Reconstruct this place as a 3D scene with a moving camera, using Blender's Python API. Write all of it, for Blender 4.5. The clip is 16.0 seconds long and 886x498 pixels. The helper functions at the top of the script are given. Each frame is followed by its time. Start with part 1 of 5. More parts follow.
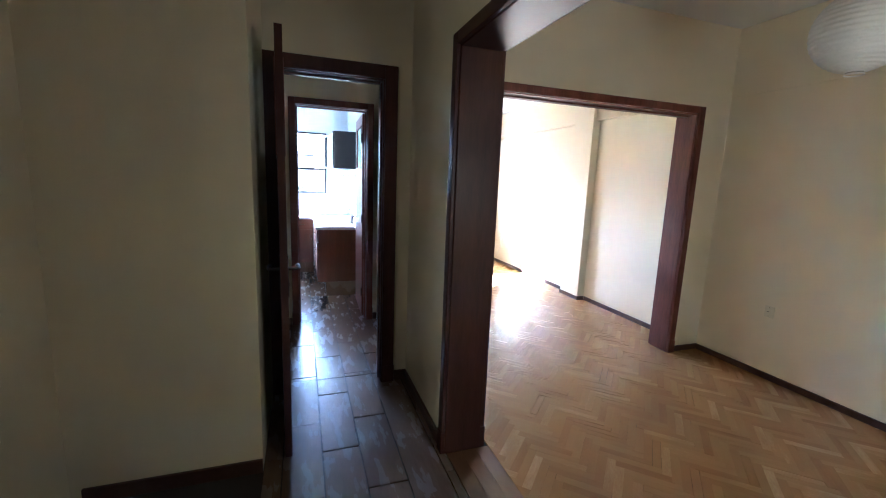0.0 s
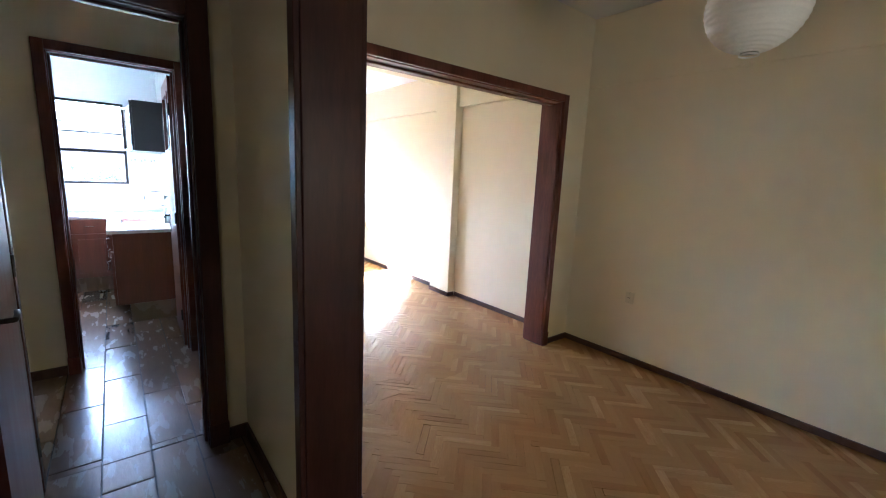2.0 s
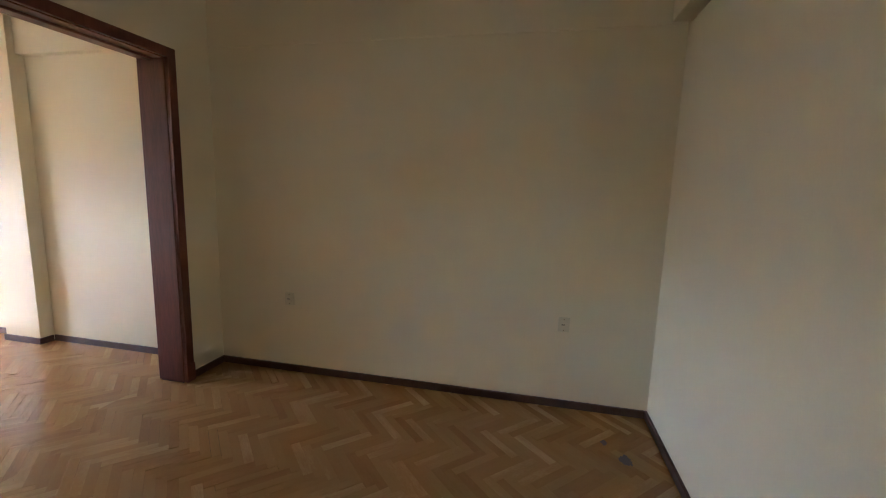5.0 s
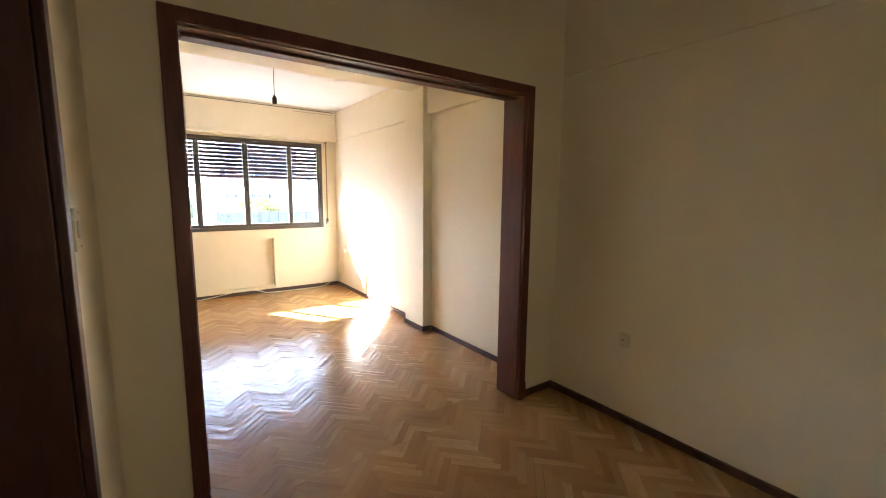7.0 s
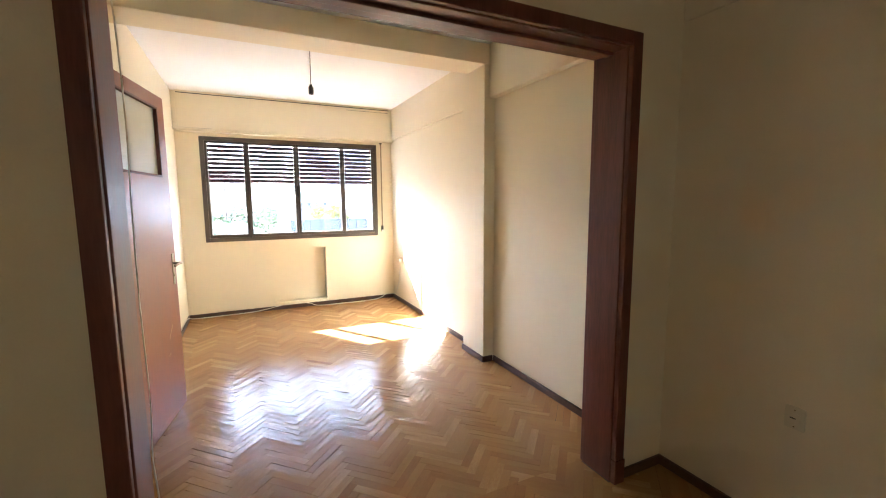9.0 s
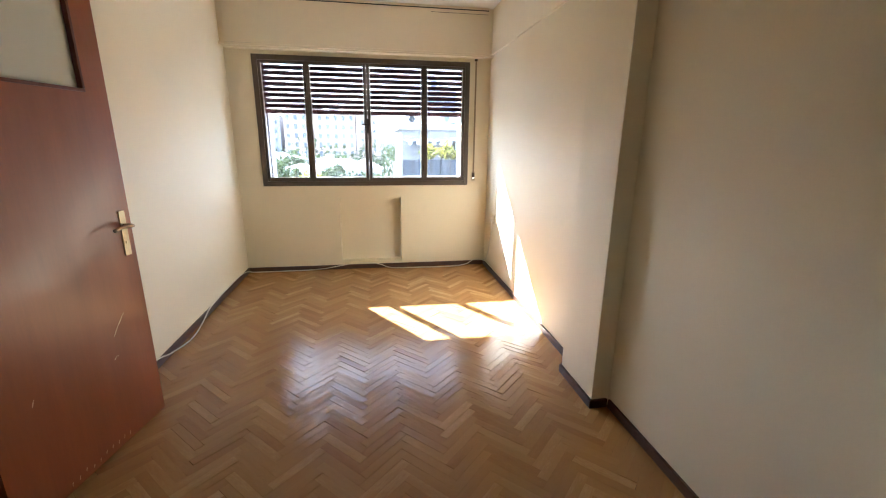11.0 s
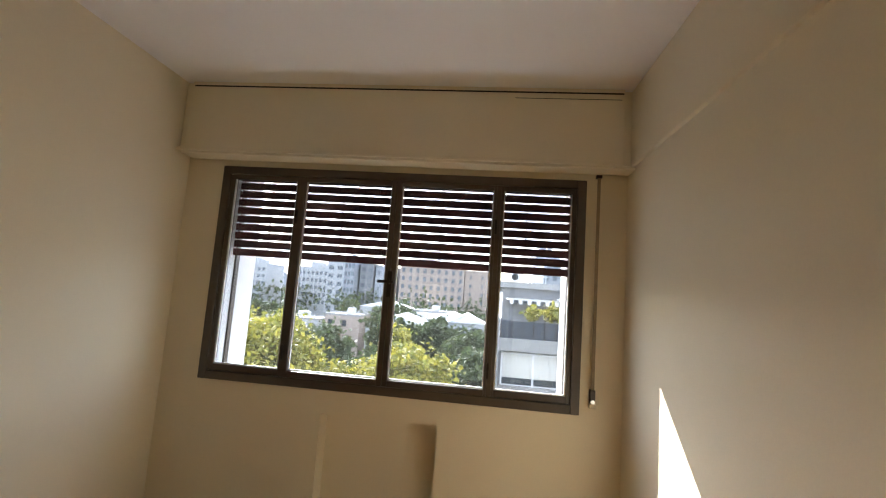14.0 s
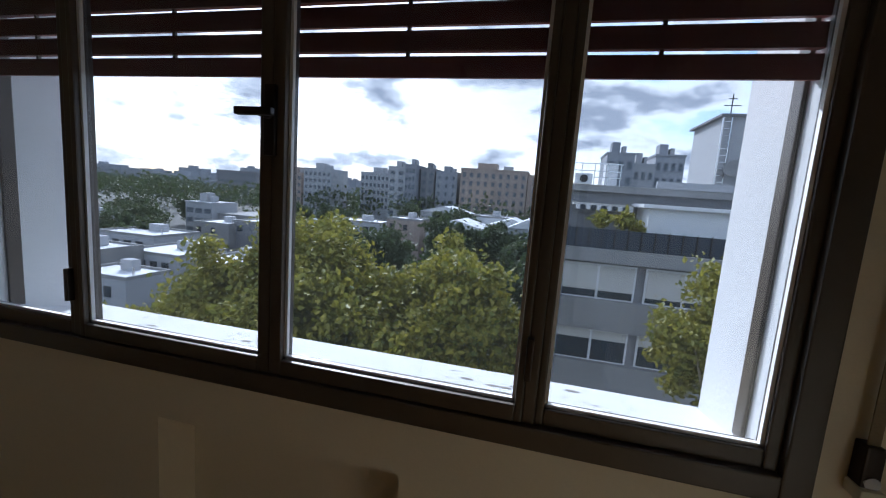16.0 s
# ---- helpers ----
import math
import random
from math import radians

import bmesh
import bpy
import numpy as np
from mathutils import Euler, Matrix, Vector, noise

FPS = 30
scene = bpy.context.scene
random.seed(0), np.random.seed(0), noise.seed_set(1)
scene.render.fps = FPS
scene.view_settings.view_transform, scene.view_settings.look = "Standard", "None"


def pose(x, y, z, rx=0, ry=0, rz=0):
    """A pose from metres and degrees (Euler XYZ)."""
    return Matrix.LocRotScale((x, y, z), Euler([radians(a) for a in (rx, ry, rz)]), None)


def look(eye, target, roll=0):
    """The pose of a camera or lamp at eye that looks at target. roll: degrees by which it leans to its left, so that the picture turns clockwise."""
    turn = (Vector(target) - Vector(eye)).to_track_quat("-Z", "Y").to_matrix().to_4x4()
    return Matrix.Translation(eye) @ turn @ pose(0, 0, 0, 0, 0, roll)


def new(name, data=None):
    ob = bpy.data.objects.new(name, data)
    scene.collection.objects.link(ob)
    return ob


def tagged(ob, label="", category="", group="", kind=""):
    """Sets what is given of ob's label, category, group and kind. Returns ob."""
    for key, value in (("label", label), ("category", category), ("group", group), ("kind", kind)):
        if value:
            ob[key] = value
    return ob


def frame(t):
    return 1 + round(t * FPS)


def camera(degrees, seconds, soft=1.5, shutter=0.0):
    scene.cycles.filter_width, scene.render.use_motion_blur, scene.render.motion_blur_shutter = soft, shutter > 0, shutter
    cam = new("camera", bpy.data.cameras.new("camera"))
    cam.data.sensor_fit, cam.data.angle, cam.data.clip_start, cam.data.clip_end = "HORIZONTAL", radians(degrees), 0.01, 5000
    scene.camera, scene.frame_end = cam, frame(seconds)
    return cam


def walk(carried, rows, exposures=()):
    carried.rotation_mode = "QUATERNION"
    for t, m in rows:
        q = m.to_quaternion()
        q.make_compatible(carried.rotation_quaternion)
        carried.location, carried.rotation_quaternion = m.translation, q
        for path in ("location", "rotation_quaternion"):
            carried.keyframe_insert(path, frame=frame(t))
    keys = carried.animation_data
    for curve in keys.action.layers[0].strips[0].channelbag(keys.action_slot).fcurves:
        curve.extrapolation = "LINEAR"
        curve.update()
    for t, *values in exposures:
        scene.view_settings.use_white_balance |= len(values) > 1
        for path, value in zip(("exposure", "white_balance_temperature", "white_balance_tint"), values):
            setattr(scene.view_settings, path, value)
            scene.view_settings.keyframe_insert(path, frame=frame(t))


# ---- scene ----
cam = camera(94.3, 16.0, soft=1.1)
PATH = [
    (0, (0.237, 0.118, 1.547), (0.883, 1.982, 1.217), 2.2),
    (0.5, (0.319, 0.336, 1.544), (0.978, 2.194, 1.208), 1.9),
    (1, (0.36, 0.489, 1.535), (1.11, 2.311, 1.192), 2.3),
    (1.5, (0.368, 0.657, 1.547), (1.266, 2.411, 1.202), 1.9),
    (2, (0.471, 0.687, 1.535), (1.706, 2.221, 1.186), 2.6),
    (2.5, (0.64, 0.617, 1.499), (2.16, 1.875, 1.174), 2.8),
    (3, (0.726, 0.621, 1.48), (2.503, 1.482, 1.16), 2.1),
    (3.2, (0.829, 0.549, 1.47), (2.681, 1.24, 1.164), 3.0),
    (5.3, (1.278, 0.618, 1.421), (3.212, 1.039, 1.131), 1.7),
    (5.5, (1.329, 0.651, 1.447), (3.24, 1.159, 1.143), 2.0),
    (6, (1.413, 0.764, 1.483), (3.029, 1.898, 1.166), 1.3),
    (6.5, (1.433, 0.834, 1.506), (2.76, 2.305, 1.226), 1.0),
    (7, (1.392, 0.88, 1.522), (2.53, 2.503, 1.26), 0.5),
    (7.5, (1.387, 0.913, 1.527), (2.451, 2.588, 1.284), 0.9),
    (8, (1.533, 1.048, 1.526), (2.503, 2.784, 1.308), 1.1),
    (8.5, (1.712, 1.249, 1.521), (2.588, 3.032, 1.292), 0.1),
    (8.7, (1.775, 1.35, 1.494), (2.646, 3.135, 1.263), -0.1),
    (10.8, (2.51, 2.612, 1.483), (2.898, 4.524, 1.045), -0.1),
    (11, (2.601, 2.765, 1.471), (2.91, 4.674, 0.963), 0.6),
    (11.5, (2.745, 3.121, 1.455), (2.894, 5.021, 0.85), 1.1),
    (12, (2.973, 3.517, 1.395), (3.037, 5.423, 0.79), 1.3),
    (12.5, (3.05, 3.902, 1.424), (3.001, 5.719, 0.589), 2.1),
    (13, (3.035, 4.321, 1.475), (2.925, 6.189, 0.77), 3.1),
    (13.5, (3.085, 4.715, 1.499), (2.913, 6.7, 1.317), 3.2),
    (14, (3.087, 5.097, 1.598), (2.878, 7.075, 1.806), 4.1),
    (14.5, (3.041, 5.513, 1.589), (2.828, 7.492, 1.776), 4.4),
    (15, (3.096, 5.916, 1.533), (2.863, 7.903, 1.554), 4.3),
    (15.4, (3.145, 6.245, 1.514), (2.882, 8.223, 1.38), 4.5),
    (15.7, (3.157, 6.476, 1.492), (2.815, 8.436, 1.298), 4.5),
    (16, (3.137, 6.695, 1.490), (2.672, 8.621, 1.222), 4.2),
]
EXPOSURES = [(0, 6.76, 4280, 10), (1.5, 6.65, 4320, 10), (2.5, 6.2, 4850, 10), (3.2, 6.05, 4850, 10), (5.5, 5.95, 4980, 10), (6.0, 5.2, 5050, 10), (6.5, 5.58, 5400, 10), (7.2, 5.85, 5480, 10), (8.7, 5.85, 5400, 10), (10.8, 4.82, 5450, 10), (11.6, 4.5, 5480, 10), (12.5, 4.0, 5550, 10), (13.5, 3.35, 5750, 10), (14.5, 3.32, 6400, 10), (15.2, 2.68, 6150, 10), (15.5, 2.42, 5900, 10), (16, 1.25, 5350, 10)]
walk(cam, [(t, look(eye, target, roll)) for t, eye, target, roll in PATH], EXPOSURES)

# ---- world, sun, exposure ----
SUN_FROM = Vector((-0.65, 1.0, 0.865)).normalized()
world = bpy.data.worlds.new("sky")
scene.world = world
world.use_nodes = True
wn, wl = world.node_tree.nodes, world.node_tree.links
wn.clear()
sky = wn.new("ShaderNodeTexSky")
sky.sky_type, sky.sun_disc = "NISHITA", False
sky.sun_elevation = math.asin(SUN_FROM.z)
sky.sun_rotation = math.atan2(SUN_FROM.x, SUN_FROM.y)
sky.air_density, sky.dust_density = 1.0, 1.5
wco = wn.new("ShaderNodeTexCoord")
wmap = wn.new("ShaderNodeMapping")
wmap.inputs["Scale"].default_value = (1.6, 1.6, 4.0)
wl.new(wco.outputs["Generated"], wmap.inputs["Vector"])
cloud = wn.new("ShaderNodeTexNoise")
cloud.inputs["Scale"].default_value, cloud.inputs["Detail"].default_value = 2.7, 9
cloud.inputs["Roughness"].default_value = 0.58
wl.new(wmap.outputs[0], cloud.inputs["Vector"])
cover = wn.new("ShaderNodeValToRGB")
cover.color_ramp.elements[0].position, cover.color_ramp.elements[1].position = 0.44, 0.55
wl.new(cloud.outputs["Fac"], cover.inputs[0])
shade = wn.new("ShaderNodeValToRGB")
shade.color_ramp.elements[0].position, shade.color_ramp.elements[1].position = 0.50, 0.62
shade.color_ramp.elements[0].color, shade.color_ramp.elements[1].color = (7.6, 7.55, 7.4, 1), (2.5, 2.7, 3.0, 1)
wl.new(cloud.outputs["Fac"], shade.inputs[0])
wmix = wn.new("ShaderNodeMix")
wmix.data_type = "RGBA"
wl.new(cover.outputs[0], wmix.inputs[0])
wl.new(sky.outputs[0], wmix.inputs[6])
wl.new(shade.outputs[0], wmix.inputs[7])
wbg = wn.new("ShaderNodeBackground")
wbg.inputs["Strength"].default_value = 0.15
wl.new(wmix.outputs[2], wbg.inputs[0])
wout = wn.new("ShaderNodeOutputWorld")
wl.new(wbg.outputs[0], wout.inputs[0])
sun = new("sun", bpy.data.lights.new("sun", "SUN"))
sun.data.energy, sun.data.angle, sun.data.color = 3.0, radians(0.55), (1.0, 0.96, 0.90)
sun.matrix_world = Matrix.Translation((-12, 30, 25)) @ SUN_FROM.to_track_quat("Z", "Y").to_matrix().to_4x4()


# warm lamps in two small, unseen amber-glazed openings: an assumed hall window, a dining window added for fill
for lamp_name, power, place in (("hall_window_light", 0.036, pose(-0.85, 0.60, 1.525, 0, -90, 0)), ("dining_fill_light", 0.055, pose(1.80, -0.24, 1.525, 90, 0, -14))):
    opening_lamp = new(lamp_name, bpy.data.lights.new(lamp_name, "AREA"))
    opening_lamp.data.shape, opening_lamp.data.size, opening_lamp.data.size_y = "RECTANGLE", 0.5, 0.45
    opening_lamp.data.energy, opening_lamp.data.color, opening_lamp.data.spread = power, (1.0, 0.78, 0.48), radians(135)
    opening_lamp.matrix_world = place


# ---- materials ----
def material(name, col, rough=0.6, metal=0.0, var=0.12, scale=4.0, fine=60.0, bump=0.1, stretch=(1, 1, 1), coat=0.0, island=False, spec=0.5, second=None, dirt=0.0, mixture=0.6):
    """A painted, wooden or mineral surface: colour varied at two scales, with fine relief."""
    m = bpy.data.materials.new(name)
    m.use_nodes = True
    n, l = m.node_tree.nodes, m.node_tree.links
    b = n["Principled BSDF"]
    b.inputs["Metallic"].default_value = metal
    b.inputs["Specular IOR Level"].default_value = spec
    b.inputs["Coat Weight"].default_value = coat
    b.inputs["Coat Roughness"].default_value = 0.12
    co = n.new("ShaderNodeTexCoord")
    mp = n.new("ShaderNodeMapping")
    mp.inputs["Scale"].default_value = stretch
    l.new(co.outputs["Object"], mp.inputs["Vector"])
    vec = mp.outputs[0]
    rnd = None
    if island:
        oi, ge, ad, fr = n.new("ShaderNodeObjectInfo"), n.new("ShaderNodeNewGeometry"), n.new("ShaderNodeMath"), n.new("ShaderNodeMath")
        l.new(oi.outputs["Random"], ad.inputs[0])
        l.new(ge.outputs["Random Per Island"], ad.inputs[1])
        fr.operation = "FRACT"
        l.new(ad.outputs[0], fr.inputs[0])
        rnd = fr.outputs[0]
        sh, va = n.new("ShaderNodeVectorMath"), n.new("ShaderNodeMath")
        va.operation, va.inputs[1].default_value = "MULTIPLY", 37.0
        l.new(rnd, va.inputs[0])
        l.new(vec, sh.inputs[0])
        l.new(va.outputs[0], sh.inputs[1])
        vec = sh.outputs[0]
    big, small = n.new("ShaderNodeTexNoise"), n.new("ShaderNodeTexNoise")
    for t, s, d in ((big, scale, 4), (small, fine, 3)):
        t.inputs["Scale"].default_value, t.inputs["Detail"].default_value = s, d
        l.new(vec, t.inputs["Vector"])
    mixed = n.new("ShaderNodeMath")
    mixed.operation, mixed.inputs[2].default_value = "MULTIPLY_ADD", 0.0
    l.new(small.outputs["Fac"], mixed.inputs[0])
    mixed.inputs[1].default_value = 0.45
    l.new(big.outputs["Fac"], mixed.inputs[2])
    value = mixed.outputs[0]
    lo, hi = 0.45, 1.0
    if rnd is not None:
        ad2 = n.new("ShaderNodeMath")
        ad2.operation, ad2.inputs[1].default_value = "MULTIPLY_ADD", mixture
        l.new(rnd, ad2.inputs[0])
        l.new(value, ad2.inputs[2])
        value, lo, hi = ad2.outputs[0], 0.45, 1.05 + mixture
    ramp = n.new("ShaderNodeValToRGB")
    e = ramp.color_ramp.elements
    two = second or tuple(c * (1 + var) for c in col)
    one = col if second else tuple(c * (1 - var) for c in col)
    mr = n.new("ShaderNodeMapRange")
    mr.inputs["From Min"].default_value, mr.inputs["From Max"].default_value = lo, hi
    l.new(value, mr.inputs["Value"])
    l.new(mr.outputs[0], ramp.inputs[0])
    e[0].color, e[1].color = (*one, 1), (*two, 1)
    outcol = ramp.outputs[0]
    if dirt:
        spot, dr, mx = n.new("ShaderNodeTexNoise"), n.new("ShaderNodeValToRGB"), n.new("ShaderNodeMix")
        spot.inputs["Scale"].default_value, spot.inputs["Detail"].default_value = scale * 0.6, 8
        l.new(co.outputs["Object"], spot.inputs["Vector"])
        dr.color_ramp.elements[0].position, dr.color_ramp.elements[1].position = 0.58, 0.75
        dr.color_ramp.elements[0].color, dr.color_ramp.elements[1].color = (0, 0, 0, 1), (dirt, dirt, dirt, 1)
        l.new(spot.outputs["Fac"], dr.inputs[0])
        mx.data_type = "RGBA"
        mx.inputs[7].default_value = (*[c * 0.45 for c in col], 1)
        l.new(dr.outputs[0], mx.inputs[0])
        l.new(outcol, mx.inputs[6])
        outcol = mx.outputs[2]
    l.new(outcol, b.inputs["Base Color"])
    rr = n.new("ShaderNodeMapRange")
    rr.inputs["To Min"].default_value, rr.inputs["To Max"].default_value = rough * 0.85, min(1.0, rough * 1.2)
    l.new(big.outputs["Fac"], rr.inputs["Value"])
    l.new(rr.outputs[0], b.inputs["Roughness"])
    if bump:
        bp = n.new("ShaderNodeBump")
        bp.inputs["Strength"].default_value, bp.inputs["Distance"].default_value = bump, 0.004
        l.new(small.outputs["Fac"], bp.inputs["Height"])
        l.new(bp.outputs[0], b.inputs["Normal"])
    return m


def glass_material(name, tint=(1, 1, 1), haze=0.0):
    m = bpy.data.materials.new(name)
    m.use_nodes = True
    n, l = m.node_tree.nodes, m.node_tree.links
    n.clear()
    tr, gl, lw, mx, out = (n.new("ShaderNode" + k) for k in ("BsdfTransparent", "BsdfGlossy", "LayerWeight", "MixShader", "OutputMaterial"))
    tr.inputs[0].default_value = (*tint, 1)
    gl.inputs["Roughness"].default_value = 0.02
    lw.inputs["Blend"].default_value = 0.5
    pw, ma = n.new("ShaderNodeMath"), n.new("ShaderNodeMath")
    pw.operation, pw.inputs[1].default_value = "POWER", 5.0
    ma.operation, ma.inputs[1].default_value, ma.inputs[2].default_value = "MULTIPLY_ADD", 0.9, 0.04
    l.new(lw.outputs["Facing"], pw.inputs[0])
    l.new(pw.outputs[0], ma.inputs[0])
    l.new(ma.outputs[0], mx.inputs[0])
    l.new(tr.outputs[0], mx.inputs[1])
    l.new(gl.outputs[0], mx.inputs[2])
    last = mx.outputs[0]
    if haze:
        df, m2 = n.new("ShaderNodeBsdfDiffuse" if haze > 0.1 else "ShaderNodeBsdfTranslucent"), n.new("ShaderNodeMixShader")
        df.inputs[0].default_value = (0.85, 0.88, 0.85, 1)
        m2.inputs[0].default_value = haze
        l.new(last, m2.inputs[1])
        l.new(df.outputs[0], m2.inputs[2])
        last = m2.outputs[0]
    l.new(last, out.inputs[0])
    return m


CREAM = material("cream_wall_paint", (0.80, 0.724, 0.545), 0.55, var=0.035, scale=1.2, fine=140, bump=0.12, dirt=0.05)
WHITE = material("white_ceiling_paint", (0.85, 0.85, 0.84), 0.8, var=0.02, scale=1.0, fine=120, bump=0.1)
# same mahogany made darker: the hall's shade is put into the colour
MAHOGANY_HALL = material("shade_darkened_mahogany_varnish", (0.058, 0.019, 0.014), 0.40, var=0.3, scale=5, fine=40, bump=0.06, stretch=(3, 3, 0.35), spec=0.35)
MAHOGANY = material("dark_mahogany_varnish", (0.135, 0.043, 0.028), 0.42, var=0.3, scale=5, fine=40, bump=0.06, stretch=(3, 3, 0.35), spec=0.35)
DOOR_WOOD = material("orange_brown_door_veneer", (0.265, 0.076, 0.026), 0.34, var=0.11, scale=4, fine=30, bump=0.05, stretch=(3, 3, 0.3), coat=0.2)
SKIRT = material("dark_brown_skirting", (0.075, 0.036, 0.024), 0.4, var=0.25, scale=8, fine=60, bump=0.08)
OAK = material("oak_parquet", (0.268, 0.135, 0.044), 0.20, scale=3, fine=40, bump=0.04, stretch=(1.0, 4, 4), spec=0.23, island=True, second=(0.53, 0.33, 0.13), mixture=1.1)
oak_ramp = OAK.node_tree.nodes["Color Ramp"].color_ramp.elements
oak_ramp[0].position = 0.08
oak_ramp.new(0.28).color = (0.312, 0.163, 0.056, 1)
oak_ramp.new(0.69).color = (0.362, 0.197, 0.070, 1)
on, ol = OAK.node_tree.nodes, OAK.node_tree.links
cup, cbump = on.new("ShaderNodeTexNoise"), on.new("ShaderNodeBump")
cup.inputs["Scale"].default_value, cup.inputs["Detail"].default_value = 7.0, 2
cbump.inputs["Strength"].default_value, cbump.inputs["Distance"].default_value = 0.2, 0.012
ol.new(on["Mapping"].outputs[0], cup.inputs["Vector"])
ol.new(cup.outputs["Fac"], cbump.inputs["Height"])
ol.new(on["Bump"].outputs[0], cbump.inputs["Normal"])
ol.new(cbump.outputs[0], on["Principled BSDF"].inputs["Normal"])
DARKOAK = material("dark_oak_threshold", (0.13, 0.060, 0.026), 0.35, scale=4, fine=40, bump=0.06, stretch=(1, 6, 6), island=True, second=(0.24, 0.125, 0.052))
TILE = material("wood_look_tile", (0.095, 0.060, 0.041), 0.26, scale=4, fine=11, bump=0.22, stretch=(4, 1.0, 1), spec=0.4, island=True, second=(0.23, 0.155, 0.10), coat=0.15)
GROUT = material("dark_grout", (0.05, 0.038, 0.03), 0.9, bump=0.2)
FRAME = material("taupe_window_paint", (0.09, 0.071, 0.054), 0.4, var=0.1, scale=5, fine=90, bump=0.1, dirt=0.2)
SLAT = material("red_brown_shutter_paint", (0.21, 0.058, 0.050), 0.5, var=0.2, scale=6, fine=50, bump=0.1, stretch=(0.4, 4, 4))
PLASTIC = material("ivory_plastic", (0.68, 0.63, 0.47), 0.3, var=0.03, bump=0.02)
CABLE = material("white_cable_sheath", (0.74, 0.70, 0.60), 0.45, var=0.05, bump=0.02)
BRASS = material("worn_brass", (0.40, 0.32, 0.21), 0.38, metal=1.0, var=0.2, scale=40, bump=0.05)
DARKMETAL = material("dark_bronze_metal", (0.06, 0.05, 0.045), 0.35, metal=0.9, var=0.2, bump=0.05)
STEEL = material("brushed_steel", (0.55, 0.55, 0.56), 0.25, metal=1.0, var=0.08, scale=20, bump=0.03)
BLACK = material("black_plastic", (0.012, 0.012, 0.012), 0.4, var=0.2, bump=0.03)
PAPER = material("white_rice_paper", (0.80, 0.79, 0.75), 0.85, var=0.05, scale=12, fine=90, bump=0.2)
EXTWHITE = material("white_exterior_render", (0.78, 0.78, 0.77), 0.8, var=0.06, scale=3, fine=80, bump=0.3, dirt=0.25)
# glass of the two unseen windows, tinted to warm what comes through
AMBER = glass_material("amber_obscure_glass", (0.22, 0.18, 0.11))
GLASS = glass_material("grey_dusty_window_glass", (0.68, 0.69, 0.71), 0.0035)
FROST = glass_material("frosted_glass", (0.9, 0.93, 0.9), 0.7)
KITCHEN_WALL = material("white_kitchen_tile", (0.78, 0.80, 0.80), 0.25, var=0.03, bump=0.03)
CUPBOARD = material("near_black_cupboard_laminate", (0.018, 0.016, 0.017), 0.4, var=0.2, bump=0.04)
CABINET = material("reddish_cabinet_laminate", (0.12, 0.038, 0.018), 0.38, var=0.2, scale=4, fine=40, bump=0.04, stretch=(4, 4, 0.4))
MARBLE = material("pale_stone_worktop", (0.66, 0.67, 0.66), 0.2, var=0.12, scale=9, fine=80, bump=0.02)
CONCRETE = material("grey_concrete", (0.28, 0.275, 0.265), 0.85, var=0.2, scale=0.5, fine=6, bump=0.3, dirt=0.4)
RENDER_GREY = material("weathered_grey_render", (0.22, 0.22, 0.225), 0.85, var=0.2, scale=0.25, fine=3, bump=0.3, dirt=0.5)
PALE = material("pale_facade_render", (0.40, 0.405, 0.41), 0.85, var=0.1, scale=0.1, fine=2, bump=0.2, dirt=0.2)
TAN = material("tan_facade_brick", (0.36, 0.29, 0.24), 0.85, var=0.12, scale=0.1, fine=2, bump=0.2, dirt=0.2)
ROOFWHITE = material("white_roof_membrane", (0.72, 0.72, 0.72), 0.7, var=0.15, scale=0.2, fine=2, bump=0.2, dirt=0.5)
DARKPANE = material("dark_window_pane", (0.035, 0.045, 0.055), 0.12, var=0.3, scale=0.5, bump=0)
# lighter than DARKPANE, with distance haze put into the pane colour
FARPANE = material("haze_lightened_far_pane", (0.10, 0.12, 0.14), 0.3, var=0.3, scale=0.2, bump=0)
FLAKE = material("bare_grey_mortar", (0.30, 0.27, 0.23), 0.9, var=0.3, scale=20, fine=120, bump=0.2)
STAIN = material("dark_floor_stain", (0.075, 0.032, 0.014), 0.4, var=0.3, scale=12, fine=80, bump=0.05)
SHUTTER_OUT = material("pale_roller_shutter", (0.60, 0.58, 0.53), 0.6, var=0.06, scale=1, bump=0.05)
RAIL = material("dark_blue_balcony_mesh", (0.03, 0.04, 0.055), 0.6, var=0.2, bump=0.1)
GROUND = material("street_and_gardens_ground", (0.065, 0.065, 0.06), 0.9, scale=0.03, fine=0.6, bump=0.2, second=(0.15, 0.15, 0.13))
ASPHALT = material("grey_asphalt", (0.05, 0.05, 0.052), 0.85, var=0.2, scale=0.4, fine=30, bump=0.3)
BARK = material("mottled_plane_bark", (0.22, 0.18, 0.12), 0.85, var=0.4, scale=3, fine=20, bump=0.4)
LEAF = material("autumn_plane_leaves", (0.068, 0.104, 0.014), 0.5, scale=0.8, fine=4, bump=0, island=True, second=(0.48, 0.405, 0.052))
FARLEAF = material("dark_far_foliage", (0.04, 0.07, 0.018), 0.6, scale=0.5, fine=3, bump=0, island=True, second=(0.085, 0.098, 0.038))
